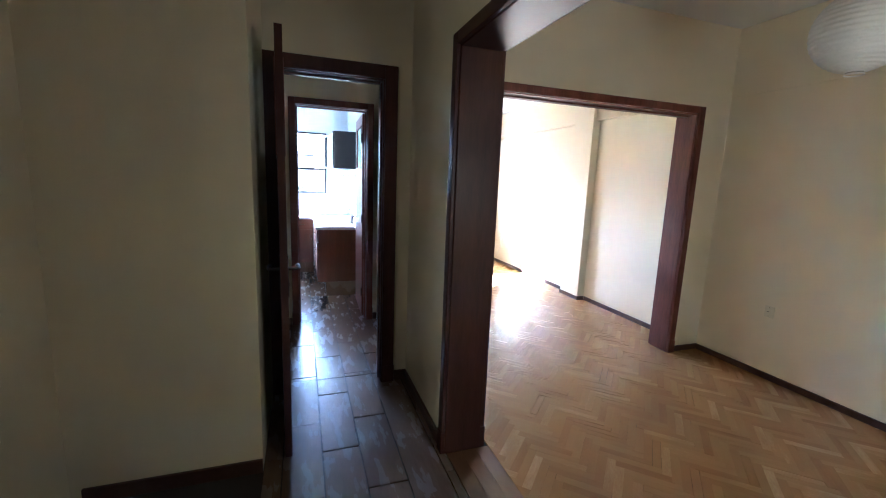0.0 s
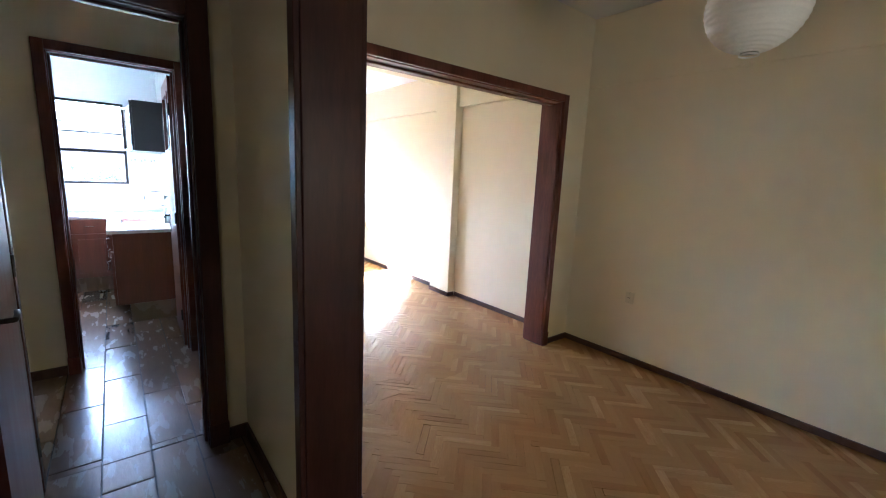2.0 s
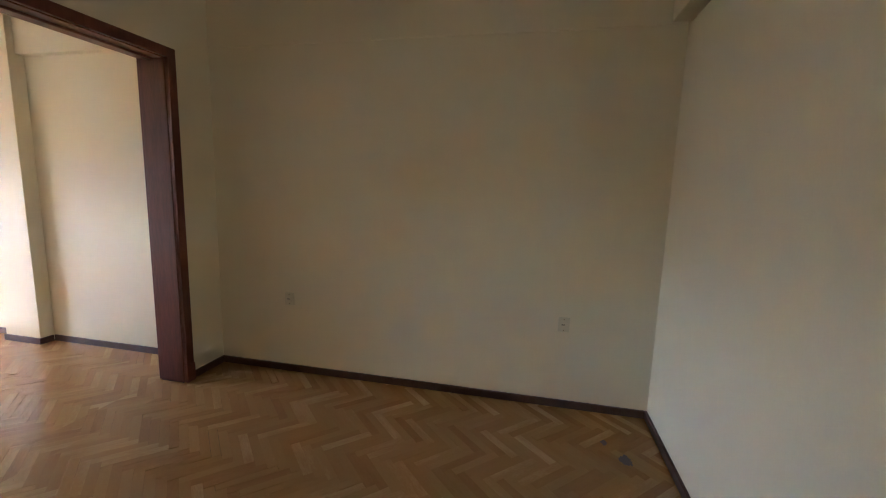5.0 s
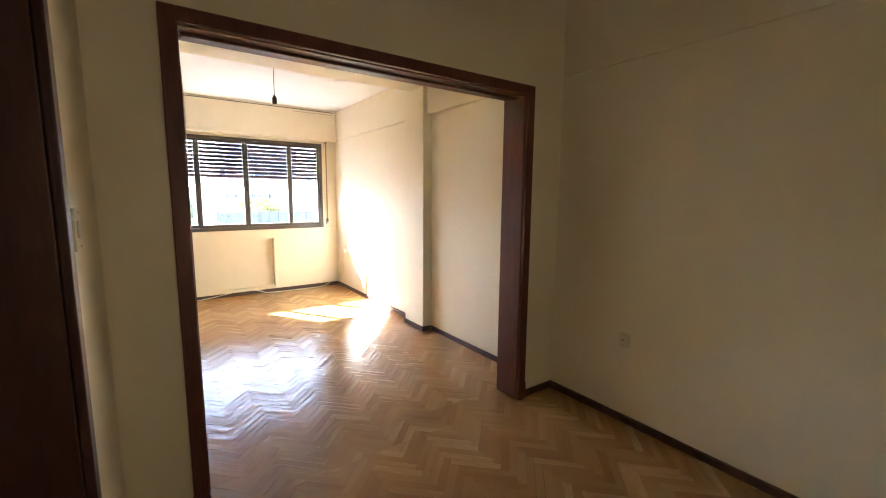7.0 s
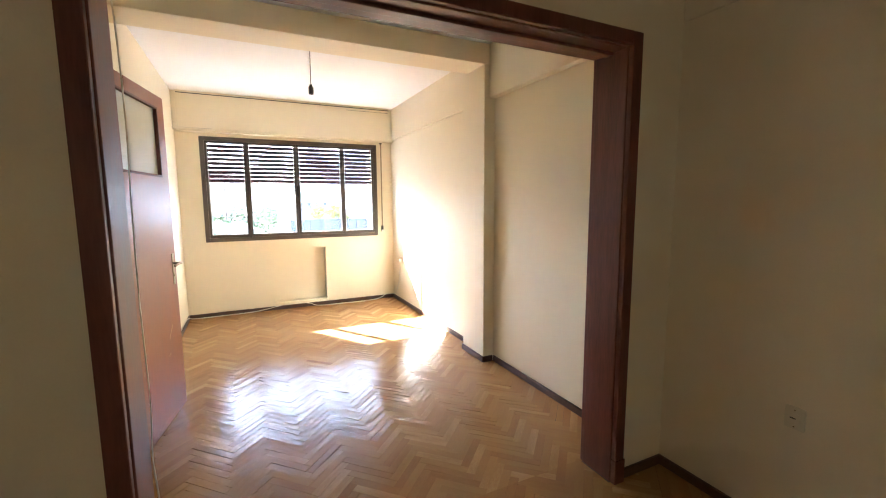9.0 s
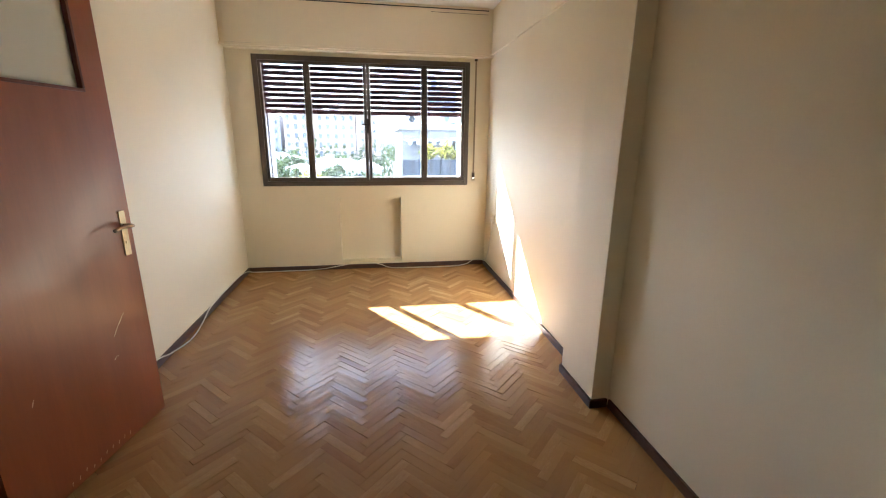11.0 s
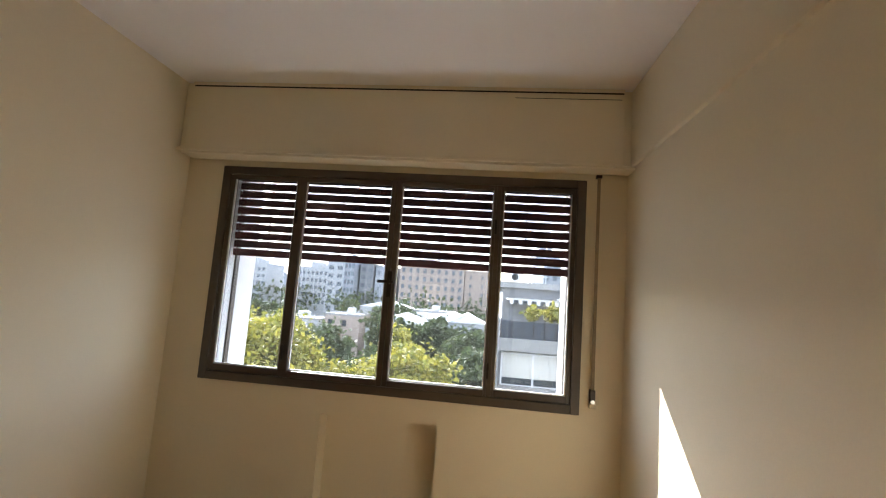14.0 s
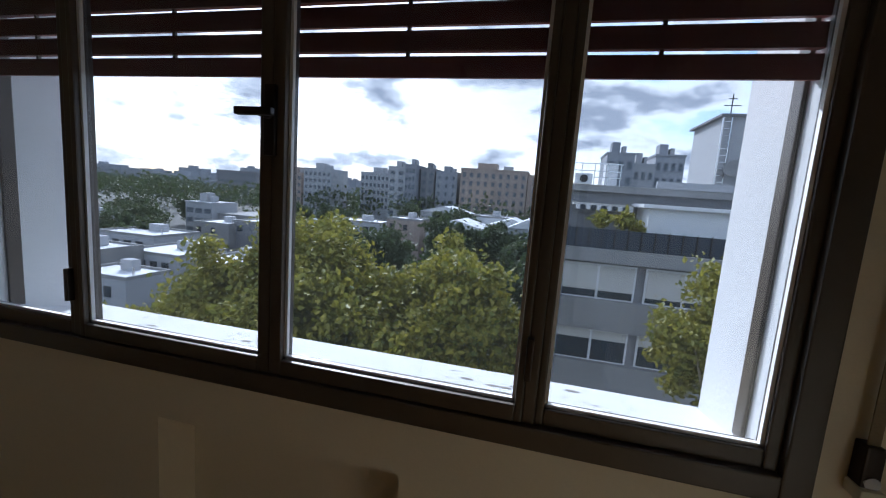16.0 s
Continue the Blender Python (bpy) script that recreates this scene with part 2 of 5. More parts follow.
for leafy in (LEAF, FARLEAF):
    ln, ll = leafy.node_tree.nodes, leafy.node_tree.links
    pb = ln["Principled BSDF"]
    glow, both = ln.new("ShaderNodeBsdfTranslucent"), ln.new("ShaderNodeMixShader")
    ll.new(pb.inputs["Base Color"].links[0].from_socket, glow.inputs[0])
    both.inputs[0].default_value = 0.32
    ll.new(pb.outputs[0], both.inputs[1])
    ll.new(glow.outputs[0], both.inputs[2])
    ll.new(both.outputs[0], ln["Material Output"].inputs[0])
# bluish grey: the haze of distance is put into the facade colour
HAZE_GREY = material("haze_tinted_far_facade", (0.22, 0.235, 0.26), 0.9, scale=0.05, fine=0.5, bump=0, island=True, second=(0.40, 0.41, 0.43))


# ---- mesh helpers ----
def box(bm, x0, x1, y0, y1, z0, z1, bevel=0.0):
    r = bmesh.ops.create_cube(bm, size=1.0, matrix=Matrix.Translation(((x0 + x1) / 2, (y0 + y1) / 2, (z0 + z1) / 2)) @ Matrix.Diagonal((x1 - x0, y1 - y0, z1 - z0, 1)))
    if bevel:
        es = list({e for v in r["verts"] for e in v.link_edges})
        bmesh.ops.bevel(bm, geom=es, offset=bevel, segments=2, affect="EDGES", profile=0.6)
    return bm


def cyl(bm, a, b, r0, r1=None, seg=12):
    a, b = Vector(a), Vector(b)
    m = Matrix.Translation((a + b) / 2) @ (b - a).to_track_quat("Z", "Y").to_matrix().to_4x4()
    bmesh.ops.create_cone(bm, cap_ends=True, segments=seg, radius1=r0, radius2=r0 if r1 is None else r1, depth=(b - a).length, matrix=m)
    return bm


def boxes(*rows, bevel=0.0):
    bm = bmesh.new()
    for r in rows:
        box(bm, *r, bevel=bevel)
    return bm


def mesh_of(name, bm, mat, smooth=False):
    me = bpy.data.meshes.new(name)
    bm.to_mesh(me)
    bm.free()
    me.materials.append(mat)
    if smooth:
        for p in me.polygons:
            p.use_smooth = True
    return me


def part(name, bm, mat, parent, label="", smooth=False):
    ob = new(name, mesh_of(name, bm, mat, smooth))
    ob.parent = parent
    if label:
        tagged(ob, label)
    return ob


def thing(name, at, label, category, group="", kind="", turn=0.0):
    ob = new(name)
    ob.matrix_world = pose(*at, rz=turn)
    ob.empty_display_size = 0.1
    return tagged(ob, label, category, group, kind)


def solid(name, bm, mat, label, category, kind="structure", smooth=False):
    return tagged(new(name, mesh_of(name, bm, mat, smooth)), label, category, kind=kind)


def tube(points, r, seg=8):
    """A round bent rod through points."""
    bm = bmesh.new()
    pts = [Vector(p) for p in points]
    rings = []
    for i, p in enumerate(pts):
        d = (pts[min(i + 1, len(pts) - 1)] - pts[max(i - 1, 0)]).normalized()
        q = d.to_track_quat("Z", "Y")
        rings.append([bm.verts.new(p + q @ Vector((r * math.cos(2 * math.pi * k / seg), r * math.sin(2 * math.pi * k / seg), 0))) for k in range(seg)])
    for a, b in zip(rings, rings[1:]):
        for k in range(seg):
            bm.faces.new((a[k], a[(k + 1) % seg], b[(k + 1) % seg], b[k]))
    bm.faces.new(rings[0][::-1])
    bm.faces.new(rings[-1])
    return bm


def smooth_line(points, n=8):
    """Points of a Catmull-Rom curve through the given ones."""
    p = [Vector(q) for q in points]
    p = [2 * p[0] - p[1]] + p + [2 * p[-1] - p[-2]]
    out = []
    for i in range(1, len(p) - 2):
        for k in range(n):
            t = k / n
            out.append(0.5 * (2 * p[i] + (p[i + 1] - p[i - 1]) * t + (2 * p[i - 1] - 5 * p[i] + 4 * p[i + 1] - p[i + 2]) * t * t + (3 * p[i] - p[i - 1] - 3 * p[i + 1] + p[i + 2]) * t ** 3))
    return out + [p[-2]]


def lathe(profile, seg=32):
    """A turned body from (radius, height) pairs."""
    bm = bmesh.new()
    rings = [[bm.verts.new((r * math.cos(2 * math.pi * k / seg), r * math.sin(2 * math.pi * k / seg), z)) for k in range(seg)] for r, z in profile]
    for a, b in zip(rings, rings[1:]):
        for k in range(seg):
            bm.faces.new((a[k], a[(k + 1) % seg], b[(k + 1) % seg], b[k]))
    return bm


# ---- plan ----
EAST_D, EAST_L = 3.912, 3.884          # faces of the long wall in the dining and the living room
WEST_D, WEST_L = 1.208, 1.130
SOUTH, MID_S, MID_N, NORTH = -0.19, 2.955, 3.15, 7.53
CEIL, CEIL_D = 2.815, 2.95
TOP = 3.05
HALL_W, HALL_END, HALL_S = -0.80, 3.07, -1.6

solid("wall_east", boxes((EAST_D, 4.15, SOUTH, MID_N - 0.09, 0, TOP), (EAST_L, 4.15, MID_N - 0.09, NORTH, 0, TOP)), CREAM, "cream painted plaster wall, long and bare", "wall")
solid("wall_beam_east", boxes((EAST_L - 0.062, EAST_L + 0.05, MID_N, 4.66, 2.37, CEIL), (EAST_L - 0.02, EAST_L + 0.05, 5.05, NORTH, 2.37, CEIL), (EAST_D - 0.007, EAST_D + 0.05, SOUTH, MID_S, 2.37, CEIL_D), bevel=0.008), CREAM, "shallow cream beam along the wall head", "beam")
solid("pillar", boxes((3.775, EAST_L, 4.66, 5.05, 0, CEIL - 0.17), bevel=0.005), CREAM, "cream plastered pillar standing proud of the wall", "pillar")
solid("beam_cross", boxes((WEST_L, EAST_L, 4.66, 4.97, CEIL - 0.17, CEIL), bevel=0.005), CREAM, "cream plastered ceiling beam across the room", "beam")
# opening for the added dining window, out of view, that carries a fill lamp
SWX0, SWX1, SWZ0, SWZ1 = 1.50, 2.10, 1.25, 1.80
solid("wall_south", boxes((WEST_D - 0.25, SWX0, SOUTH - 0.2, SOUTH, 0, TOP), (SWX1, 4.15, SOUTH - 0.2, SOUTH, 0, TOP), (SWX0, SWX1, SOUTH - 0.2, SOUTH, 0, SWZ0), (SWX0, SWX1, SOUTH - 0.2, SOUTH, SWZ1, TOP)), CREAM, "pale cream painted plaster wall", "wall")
solid("wall_beam_south", boxes((WEST_D, EAST_D - 0.05, SOUTH - 0.05, SOUTH + 0.10, 2.37, CEIL_D), bevel=0.006), CREAM, "cream beam over the rear wall", "beam")
# wall with the wide opening between dining and living room
O2L, O2R, O2T = 1.52, 3.525, 2.195
solid("wall_middle", boxes((WEST_D, O2L - 0.03, MID_S, MID_N, 0, TOP), (O2R + 0.03, EAST_D, MID_S, MID_N, 0, TOP), (O2L - 0.03, O2R + 0.03, MID_S, MID_N, O2T + 0.03, TOP)), CREAM, "cream wall with a wide wood-lined opening", "wall")
# partition between hall and dining room
O1S, O1N, O1T = 0.02, 2.115, 2.195
PW, PE = 0.985, WEST_D
solid("wall_partition", boxes((PW, PE, O1N + 0.03, HALL_END, 0, TOP), (PW, PE, SOUTH, O1S - 0.03, 0, TOP), (PW, PE, O1S - 0.03, O1N + 0.03, O1T + 0.03, TOP)), CREAM, "cream partition with a wide wood-lined opening", "wall")
# hall, vestibule and kitchen walls
D1L, D1R, D1T = 0.105, 0.785, 2.205
solid("wall_hall_end", boxes((-0.9, D1L - 0.03, HALL_END, 3.2, 0, TOP), (D1R + 0.03, PE, HALL_END, 3.2, 0, TOP), (D1L - 0.03, D1R + 0.03, HALL_END, 3.2, D1T + 0.03, TOP)), CREAM, "cream hall wall round a narrow door", "wall")
solid("wall_pier", boxes((-0.95, 0.02, 2.245, HALL_END, 0, TOP)), CREAM, "plain cream plastered pier beside the door", "wall")
# opening of the assumed hall window, out of view, with its lamp
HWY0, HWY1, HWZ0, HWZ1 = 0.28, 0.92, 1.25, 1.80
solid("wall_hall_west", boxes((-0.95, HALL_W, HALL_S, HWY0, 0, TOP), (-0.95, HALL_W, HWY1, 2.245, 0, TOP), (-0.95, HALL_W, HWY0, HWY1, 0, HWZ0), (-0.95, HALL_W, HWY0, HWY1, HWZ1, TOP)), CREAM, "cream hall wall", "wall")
solid("wall_hall_south", boxes((-0.95, PE, HALL_S - 0.15, HALL_S, 0, TOP), (PW, PE, HALL_S, SOUTH, 0, TOP)), CREAM, "cream hall wall behind", "wall")
D2L, D2R, D2T = 0.195, 0.882, 2.215
solid("wall_kitchen_front", boxes((-0.9, D2L - 0.03, 4.51, 4.63, 0, TOP), (D2R + 0.03, 1.0, 4.51, 4.63, 0, TOP), (D2L - 0.03, D2R + 0.03, 4.51, 4.63, D2T + 0.03, TOP)), CREAM, "cream wall round the kitchen door", "wall")
D3S, D3N, D3T = 3.45, 4.20, 2.2
solid("wall_west", boxes((1.0, WEST_L, 3.2, D3S - 0.03, 0, TOP), (1.0, WEST_L, D3N + 0.03, NORTH, 0, TOP), (1.0, WEST_L, D3S - 0.03, D3N + 0.03, D3T + 0.03, TOP), (WEST_L, WEST_D, 3.12, MID_N, 0, TOP)), CREAM, "cream living room wall with a side door", "wall")
solid("wall_vestibule_west", boxes((-1.05, -0.9, 3.07, NORTH, 0, TOP)), CREAM, "cream vestibule and kitchen side wall", "wall")
KB = 7.45
# window wall with niche; openings for the living and the kitchen window
WX0, WX1, WZ0, WZ1 = 1.385, 3.65, 0.975, 2.305
NX0, NX1, NZ0, NZ1 = 2.175, 2.87, 0.085, 0.835
OUT = 7.87
VX0, VX1, VZ0, VZ1 = 1.445, 3.60, 1.005, 2.33
wn_rows = [
    (WEST_L, NX0, NORTH, 7.65, 0, VZ0), (NX1, 4.15, NORTH, 7.65, 0, VZ0), (NX0, NX1, NORTH, 7.65, 0, NZ0), (NX0, NX1, NORTH, 7.65, NZ1, VZ0),
    (NX0 - 0.02, NX1 + 0.02, 7.651, 7.657, 0.01, VZ0 - 0.04),
    (WEST_L, VX0, NORTH, OUT, VZ0, VZ1), (VX1, 4.15, NORTH, OUT, VZ0, VZ1),
    (WEST_L, 4.15, 7.72, OUT, VZ1, TOP), (WEST_L, VX0, NORTH, 7.72, VZ1, TOP), (VX1, 4.15, NORTH, 7.72, VZ1, TOP),
]
solid("wall_north", boxes(*wn_rows), CREAM, "cream window wall with a shallow square niche", "wall")
KX0, KX1, KZ0, KZ1 = -0.35, 0.64, 1.25, 2.24
solid("wall_kitchen_back", boxes((-0.9, KX0, KB, 7.6, 0, TOP), (KX1, 1.0, KB, 7.6, 0, TOP), (KX0, KX1, KB, 7.6, 0, KZ0), (KX0, KX1, KB, 7.6, KZ1, TOP)), KITCHEN_WALL, "white kitchen wall round a window", "wall")
solid("wall_kitchen_lining", boxes((0.992, 1.0, 4.63, KB, 0, TOP), (-0.9, -0.892, 4.63, KB, 0, TOP)), KITCHEN_WALL, "white glazed kitchen side wall", "wall")
solid("ceiling", boxes((WEST_L, 4.15, 3.12, 7.83, CEIL, CEIL + 0.25)), WHITE, "white living room ceiling", "ceiling")
solid("ceiling_dining", boxes((WEST_D - 0.01, 4.15, SOUTH - 0.1, 3.12, CEIL_D, TOP + 0.05)), WHITE, "white dining room ceiling", "ceiling")
solid("ceiling_hall", boxes((-1.05, WEST_D - 0.01, HALL_S - 0.15, 3.2, CEIL_D - 0.02, TOP + 0.05), (-1.05, 1.05, 3.2, 7.6, 2.75, TOP + 0.05)), WHITE, "white hall and kitchen ceiling", "ceiling")
solid("wall_exterior_skin", boxes((-1.05, 4.15, OUT - 0.16, OUT + 0.012, -13.5, VZ0 - 0.08), (WEST_L, VX0 - 0.004, OUT, OUT + 0.012, VZ0 - 0.08, TOP), (VX1 + 0.004, 4.15, OUT, OUT + 0.012, VZ0 - 0.08, TOP), (VX0 - 0.004, VX1 + 0.004, OUT, OUT + 0.012, VZ1, TOP)), EXTWHITE, "white rendered house front below the window", "wall")
solid("building_below", boxes((-1.05, 4.15, HALL_S - 0.15, OUT - 0.2, -13.5, -0.15)), EXTWHITE, "rendered storeys under the flat", "wall")
solid("window_reveal", boxes((VX0, VX0 + 0.012, 7.5625, OUT + 0.01, VZ0 - 0.05, VZ1), (VX1 - 0.012, VX1, 7.5625, OUT + 0.01, VZ0 - 0.05, VZ1)), EXTWHITE, "white rendered outer reveals of the window", "wall")
sill_bm = boxes((VX0, VX1, 7.56, OUT + 0.03, VZ0 - 0.075, VZ0 + 0.012))
for v in sill_bm.verts:
    if v.co.z > VZ0 and v.co.y > OUT:
        v.co.z -= 0.055
solid("window_sill", sill_bm, EXTWHITE, "sloping white rendered window sill with flaking paint", "sill")
solid("subfloor", boxes((-1.05, 4.15, HALL_S - 0.15, OUT - 0.2, -0.15, -0.012)), GROUT, "floor slab under boards and tiles", "floor")


# ---- wood linings, casings, skirtings ----
def lining_x(name, x0, x1, top, ya, yb, label, stop=None, w=0.068, mat=MAHOGANY):
    """Wood lining of an opening in a wall that runs along x; x0, x1, top: clear opening; ya, yb: wall faces."""
    ob = thing(name, ((x0 + x1) / 2, ya, 0), label, "door frame", kind="structure")
    inv = Matrix.Translation((-(x0 + x1) / 2, -ya, 0))

    def add(nm, *rows):
        bm = boxes(*rows, bevel=0.004)
        bm.transform(inv)
        part(nm, bm, mat, ob)
    a, b = ya - 0.028, yb + 0.022
    add("jamb", (x0 - 0.03, x0, ya, yb, 0, top + 0.03))
    add("jamb", (x1, x1 + 0.03, ya, yb, 0, top + 0.03))
    add("head", (x0, x1, ya, yb, top, top + 0.03))
    for s, e in ((a, ya - 0.001), (yb + 0.001, b)):
        add("casing", (x0 - w, x0 - 0.006, s, e, 0, top + w))
        add("casing", (x1 + 0.006, x1 + w, s, e, 0, top + w))
        add("casing", (x0 - 0.006, x1 + 0.006, s, e, top + 0.006, top + w))
    add("plinth_block", (x0 - w - 0.004, x0 - 0.002, a - 0.006, ya - 0.002, 0, 0.13))
    add("plinth_block", (x1 + 0.002, x1 + w + 0.004, a - 0.006, ya - 0.002, 0, 0.13))
    if stop:
        s, e = stop
        if x1 - x0 < 1.2:
            add("stop", (x0, x0 + 0.014, s, e, 0, top - 0.002))
            add("stop", (x1 - 0.014, x1, s, e, 0, top - 0.002))
        add("stop", (x0 + 0.014, x1 - 0.014, s, e, top - 0.014, top))
    return ob


def lining_y(name, y0, y1, top, xa, xb, label, mat=MAHOGANY):
    """The same in a wall that runs along y."""
    ob = thing(name, (xa, (y0 + y1) / 2, 0), label, "door frame", kind="structure")
    inv = Matrix.Translation((-xa, -(y0 + y1) / 2, 0))

    def add(nm, *rows):
        bm = boxes(*rows, bevel=0.004)
        bm.transform(inv)
        part(nm, bm, mat, ob)
    a, b, w = xa - 0.022, xb + 0.022, 0.066
    add("jamb", (xa, xb, y0 - 0.03, y0, 0, top + 0.03))
    add("jamb", (xa, xb, y1, y1 + 0.03, 0, top + 0.03))
    add("head", (xa, xb, y0, y1, top, top + 0.03))
    for s, e in ((a, xa - 0.001), (xb + 0.001, b)):
        add("casing", (s, e, y0 - w, y0 - 0.006, 0, top + w))
        add("casing", (s, e, y1 + 0.006, y1 + w, 0, top + w))
        add("casing", (s, e, y0 - 0.006, y1 + 0.006, top + 0.006, top + w))
        add("plinth_block", (s - 0.004, e + 0.004, y1 + 0.002, y1 + w + 0.004, 0, 0.13))
    return ob


lining_x("opening_frame", O2L, O2R, O2T, MID_S, MID_N, "wide dark mahogany lining between dining and living room", stop=(MID_S + 0.07, MID_S + 0.12))
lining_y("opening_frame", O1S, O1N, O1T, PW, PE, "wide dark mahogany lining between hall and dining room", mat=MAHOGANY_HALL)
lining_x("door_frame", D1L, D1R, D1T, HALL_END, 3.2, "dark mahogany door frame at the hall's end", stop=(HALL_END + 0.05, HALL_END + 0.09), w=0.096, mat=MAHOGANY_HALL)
lining_x("door_frame", D2L, D2R, D2T, 4.51, 4.63, "reddish mahogany frame of the kitchen door", stop=(4.56, 4.585))
lining_y("door_frame", D3S, D3N, D3T, 1.0, WEST_L, "dark mahogany frame of the side door")


def skirting(rows, label, h=0.052):
    bm = bmesh.new()
    for x0, x1, y0, y1 in rows:
        box(bm, x0, x1, y0, y1, 0.0, h, bevel=0.004)
    solid("baseboard", bm, SKIRT, label, "baseboard")


T = 0.016
skirting([(EAST_D - T, EAST_D, SOUTH + T, MID_S - T)], "dark brown wooden skirting along the dining wall")
skirting([(WEST_D, EAST_D, SOUTH, SOUTH + T)], "dark brown wooden skirting at the rear wall")
skirting([(O2R + 0.075, EAST_D, MID_S - T, MID_S), (WEST_D + T, O2L - 0.075, MID_S - T, MID_S), (WEST_D, WEST_D + T, O1N + 0.075, MID_S)], "dark brown skirting beside the wide opening")
skirting([(EAST_L - T, EAST_L, MID_N + T, 4.66 - T), (3.775 - T, EAST_L - T, 4.66 - T, 4.66), (3.775 - T, 3.775, 4.66, 5.05), (3.775, EAST_L - T, 5.05, 5.05 + T), (EAST_L - T, EAST_L, 5.05 + T, NORTH - T)], "dark brown skirting round the pillar")
skirting([(WEST_L, EAST_L, NORTH - T, NORTH)], "worn brown skirting under the window")
skirting([(WEST_L, WEST_L + T, D3N + 0.075, NORTH - T)], "brown skirting with chipped paint")
skirting([(PW - T, PW, O1N + 0.075, HALL_END - T), (D1R + 0.105, PW, HALL_END - T, HALL_END), (-0.75, 0.02, 2.245 - T, 2.245)], "brown tiled hall skirting", h=0.075)
skirting([(-0.85, D2L - 0.075, 4.51 - T, 4.51), (D2R + 0.075, 1.0, 4.51 - T, 4.51)], "brown tiled vestibule skirting", h=0.07)


# ---- outside ----
GZ = -13.5
bm = bmesh.new()
bmesh.ops.create_grid(bm, x_segments=8, y_segments=8, size=4500, matrix=Matrix.Translation((0, 0, GZ)))
solid("ground", bm, GROUND, "hazy city ground reaching the horizon", "ground")
solid("road", boxes((-200, 200, 13.5, 19.0, GZ - 0.3, GZ + 0.03)), ASPHALT, "grey asphalt street between the houses", "road")
solid("pavement", boxes((-200, 200, 7.85, 13.5, GZ - 0.3, GZ + 0.16), (-200, 200, 19.0, 24.9, GZ - 0.3, GZ + 0.16), bevel=0.02), CONCRETE, "grey concrete pavements with kerbs", "pavement")


def leaf_mesh(name, centres, size, rng, mat):
    """Many small bent leaves as one mesh."""
    n = len(centres)
    nrm = rng.normal(size=(n, 3)) + np.array([0, -0.3, 0.6])
    nrm /= np.linalg.norm(nrm, axis=1)[:, None]
    a = np.cross(nrm, rng.normal(size=(n, 3)))
    a /= np.linalg.norm(a, axis=1)[:, None]
    b = np.cross(nrm, a)
    s = (size * (0.6 + 0.8 * rng.random(n)))[:, None]
    q = np.stack([centres - a * s, centres - b * s * 0.62 + nrm * s * 0.2, centres + a * s, centres + b * s * 0.62 + nrm * s * 0.2], 1).reshape(-1, 3)
    i = np.arange(n)[:, None] * 4
    f = np.concatenate([np.hstack([i, i + 1, i + 2]), np.hstack([i, i + 2, i + 3])]).reshape(2, n, 3).transpose(1, 0, 2).reshape(-1, 3)
    me = bpy.data.meshes.new(name)
    me.from_pydata(q.tolist(), [], f.tolist())
    me.materials.append(mat)
    return me


def tree(x, y, top, rad, leaves, size, seed, label, mat=LEAF, tall=1.1):
    rng = np.random.default_rng(seed)
    ob = thing("tree", (x, y, GZ), label, "tree", group="street trees")
    cz = top - GZ - rad * tall
    bm = bmesh.new()
    cyl(bm, (0, 0, 0), (0.1, 0, cz * 0.45), 0.30, 0.22, 10)
    cyl(bm, (0.1, 0, cz * 0.45), (0, 0.1, cz), 0.22, 0.10, 10)
    clumps = []
    count = 190 if leaves > 15000 else 70
    spread = 0.085 if leaves > 15000 else 0.12
    while len(clumps) < count:
        v = rng.normal(size=3)
        v /= np.linalg.norm(v)
        r = (0.45 + 0.55 * rng.random()) * (0.8 + 0.3 * math.sin(3 * v[0] + seed) * math.cos(2.3 * v[1] + 2 * v[2]))
        clumps.append(np.array([v[0] * rad * r, v[1] * rad * r, cz + v[2] * rad * tall * r]))
    for c in clumps[:14]:
        cyl(bm, (0, 0, cz * (0.45 + 0.35 * rng.random())), tuple(c), 0.09, 0.02, 6)
    part("trunk", bm, BARK, ob, "mottled bark trunk with limbs")
    per = leaves // len(clumps)
    pts = np.concatenate([c + rng.normal(size=(per, 3)) * rad * np.array([spread, spread, spread * 0.8]) * (0.7 + 0.6 * rng.random()) for c in clumps])
    crown = new("crown", leaf_mesh("crown", pts, size, rng, mat))
    crown.parent = ob
    return ob


tree(-5.4, 19.8, 0.9, 4.0, 64000, 0.112, 11, "plane tree with yellow-green autumn leaves beside the street")
tree(-0.2, 20.6, 0.35, 3.5, 58000, 0.112, 12, "plane tree turning yellow beside the street")
tree(-10.6, 21.0, -1.9, 3.9, 46000, 0.10, 13, "lower plane tree with yellow-green leaves")
tree(-16.6, 20.5, -3.6, 3.4, 20000, 0.13, 14, "low green street tree")
tree(-2.7, 17.2, -2.4, 3.4, 52000, 0.11, 15, "dense plane tree close to the house front")
tree(8.6, 18.6, 0.75, 2.3, 30000, 0.085, 16, "green plane tree before the grey block of flats")
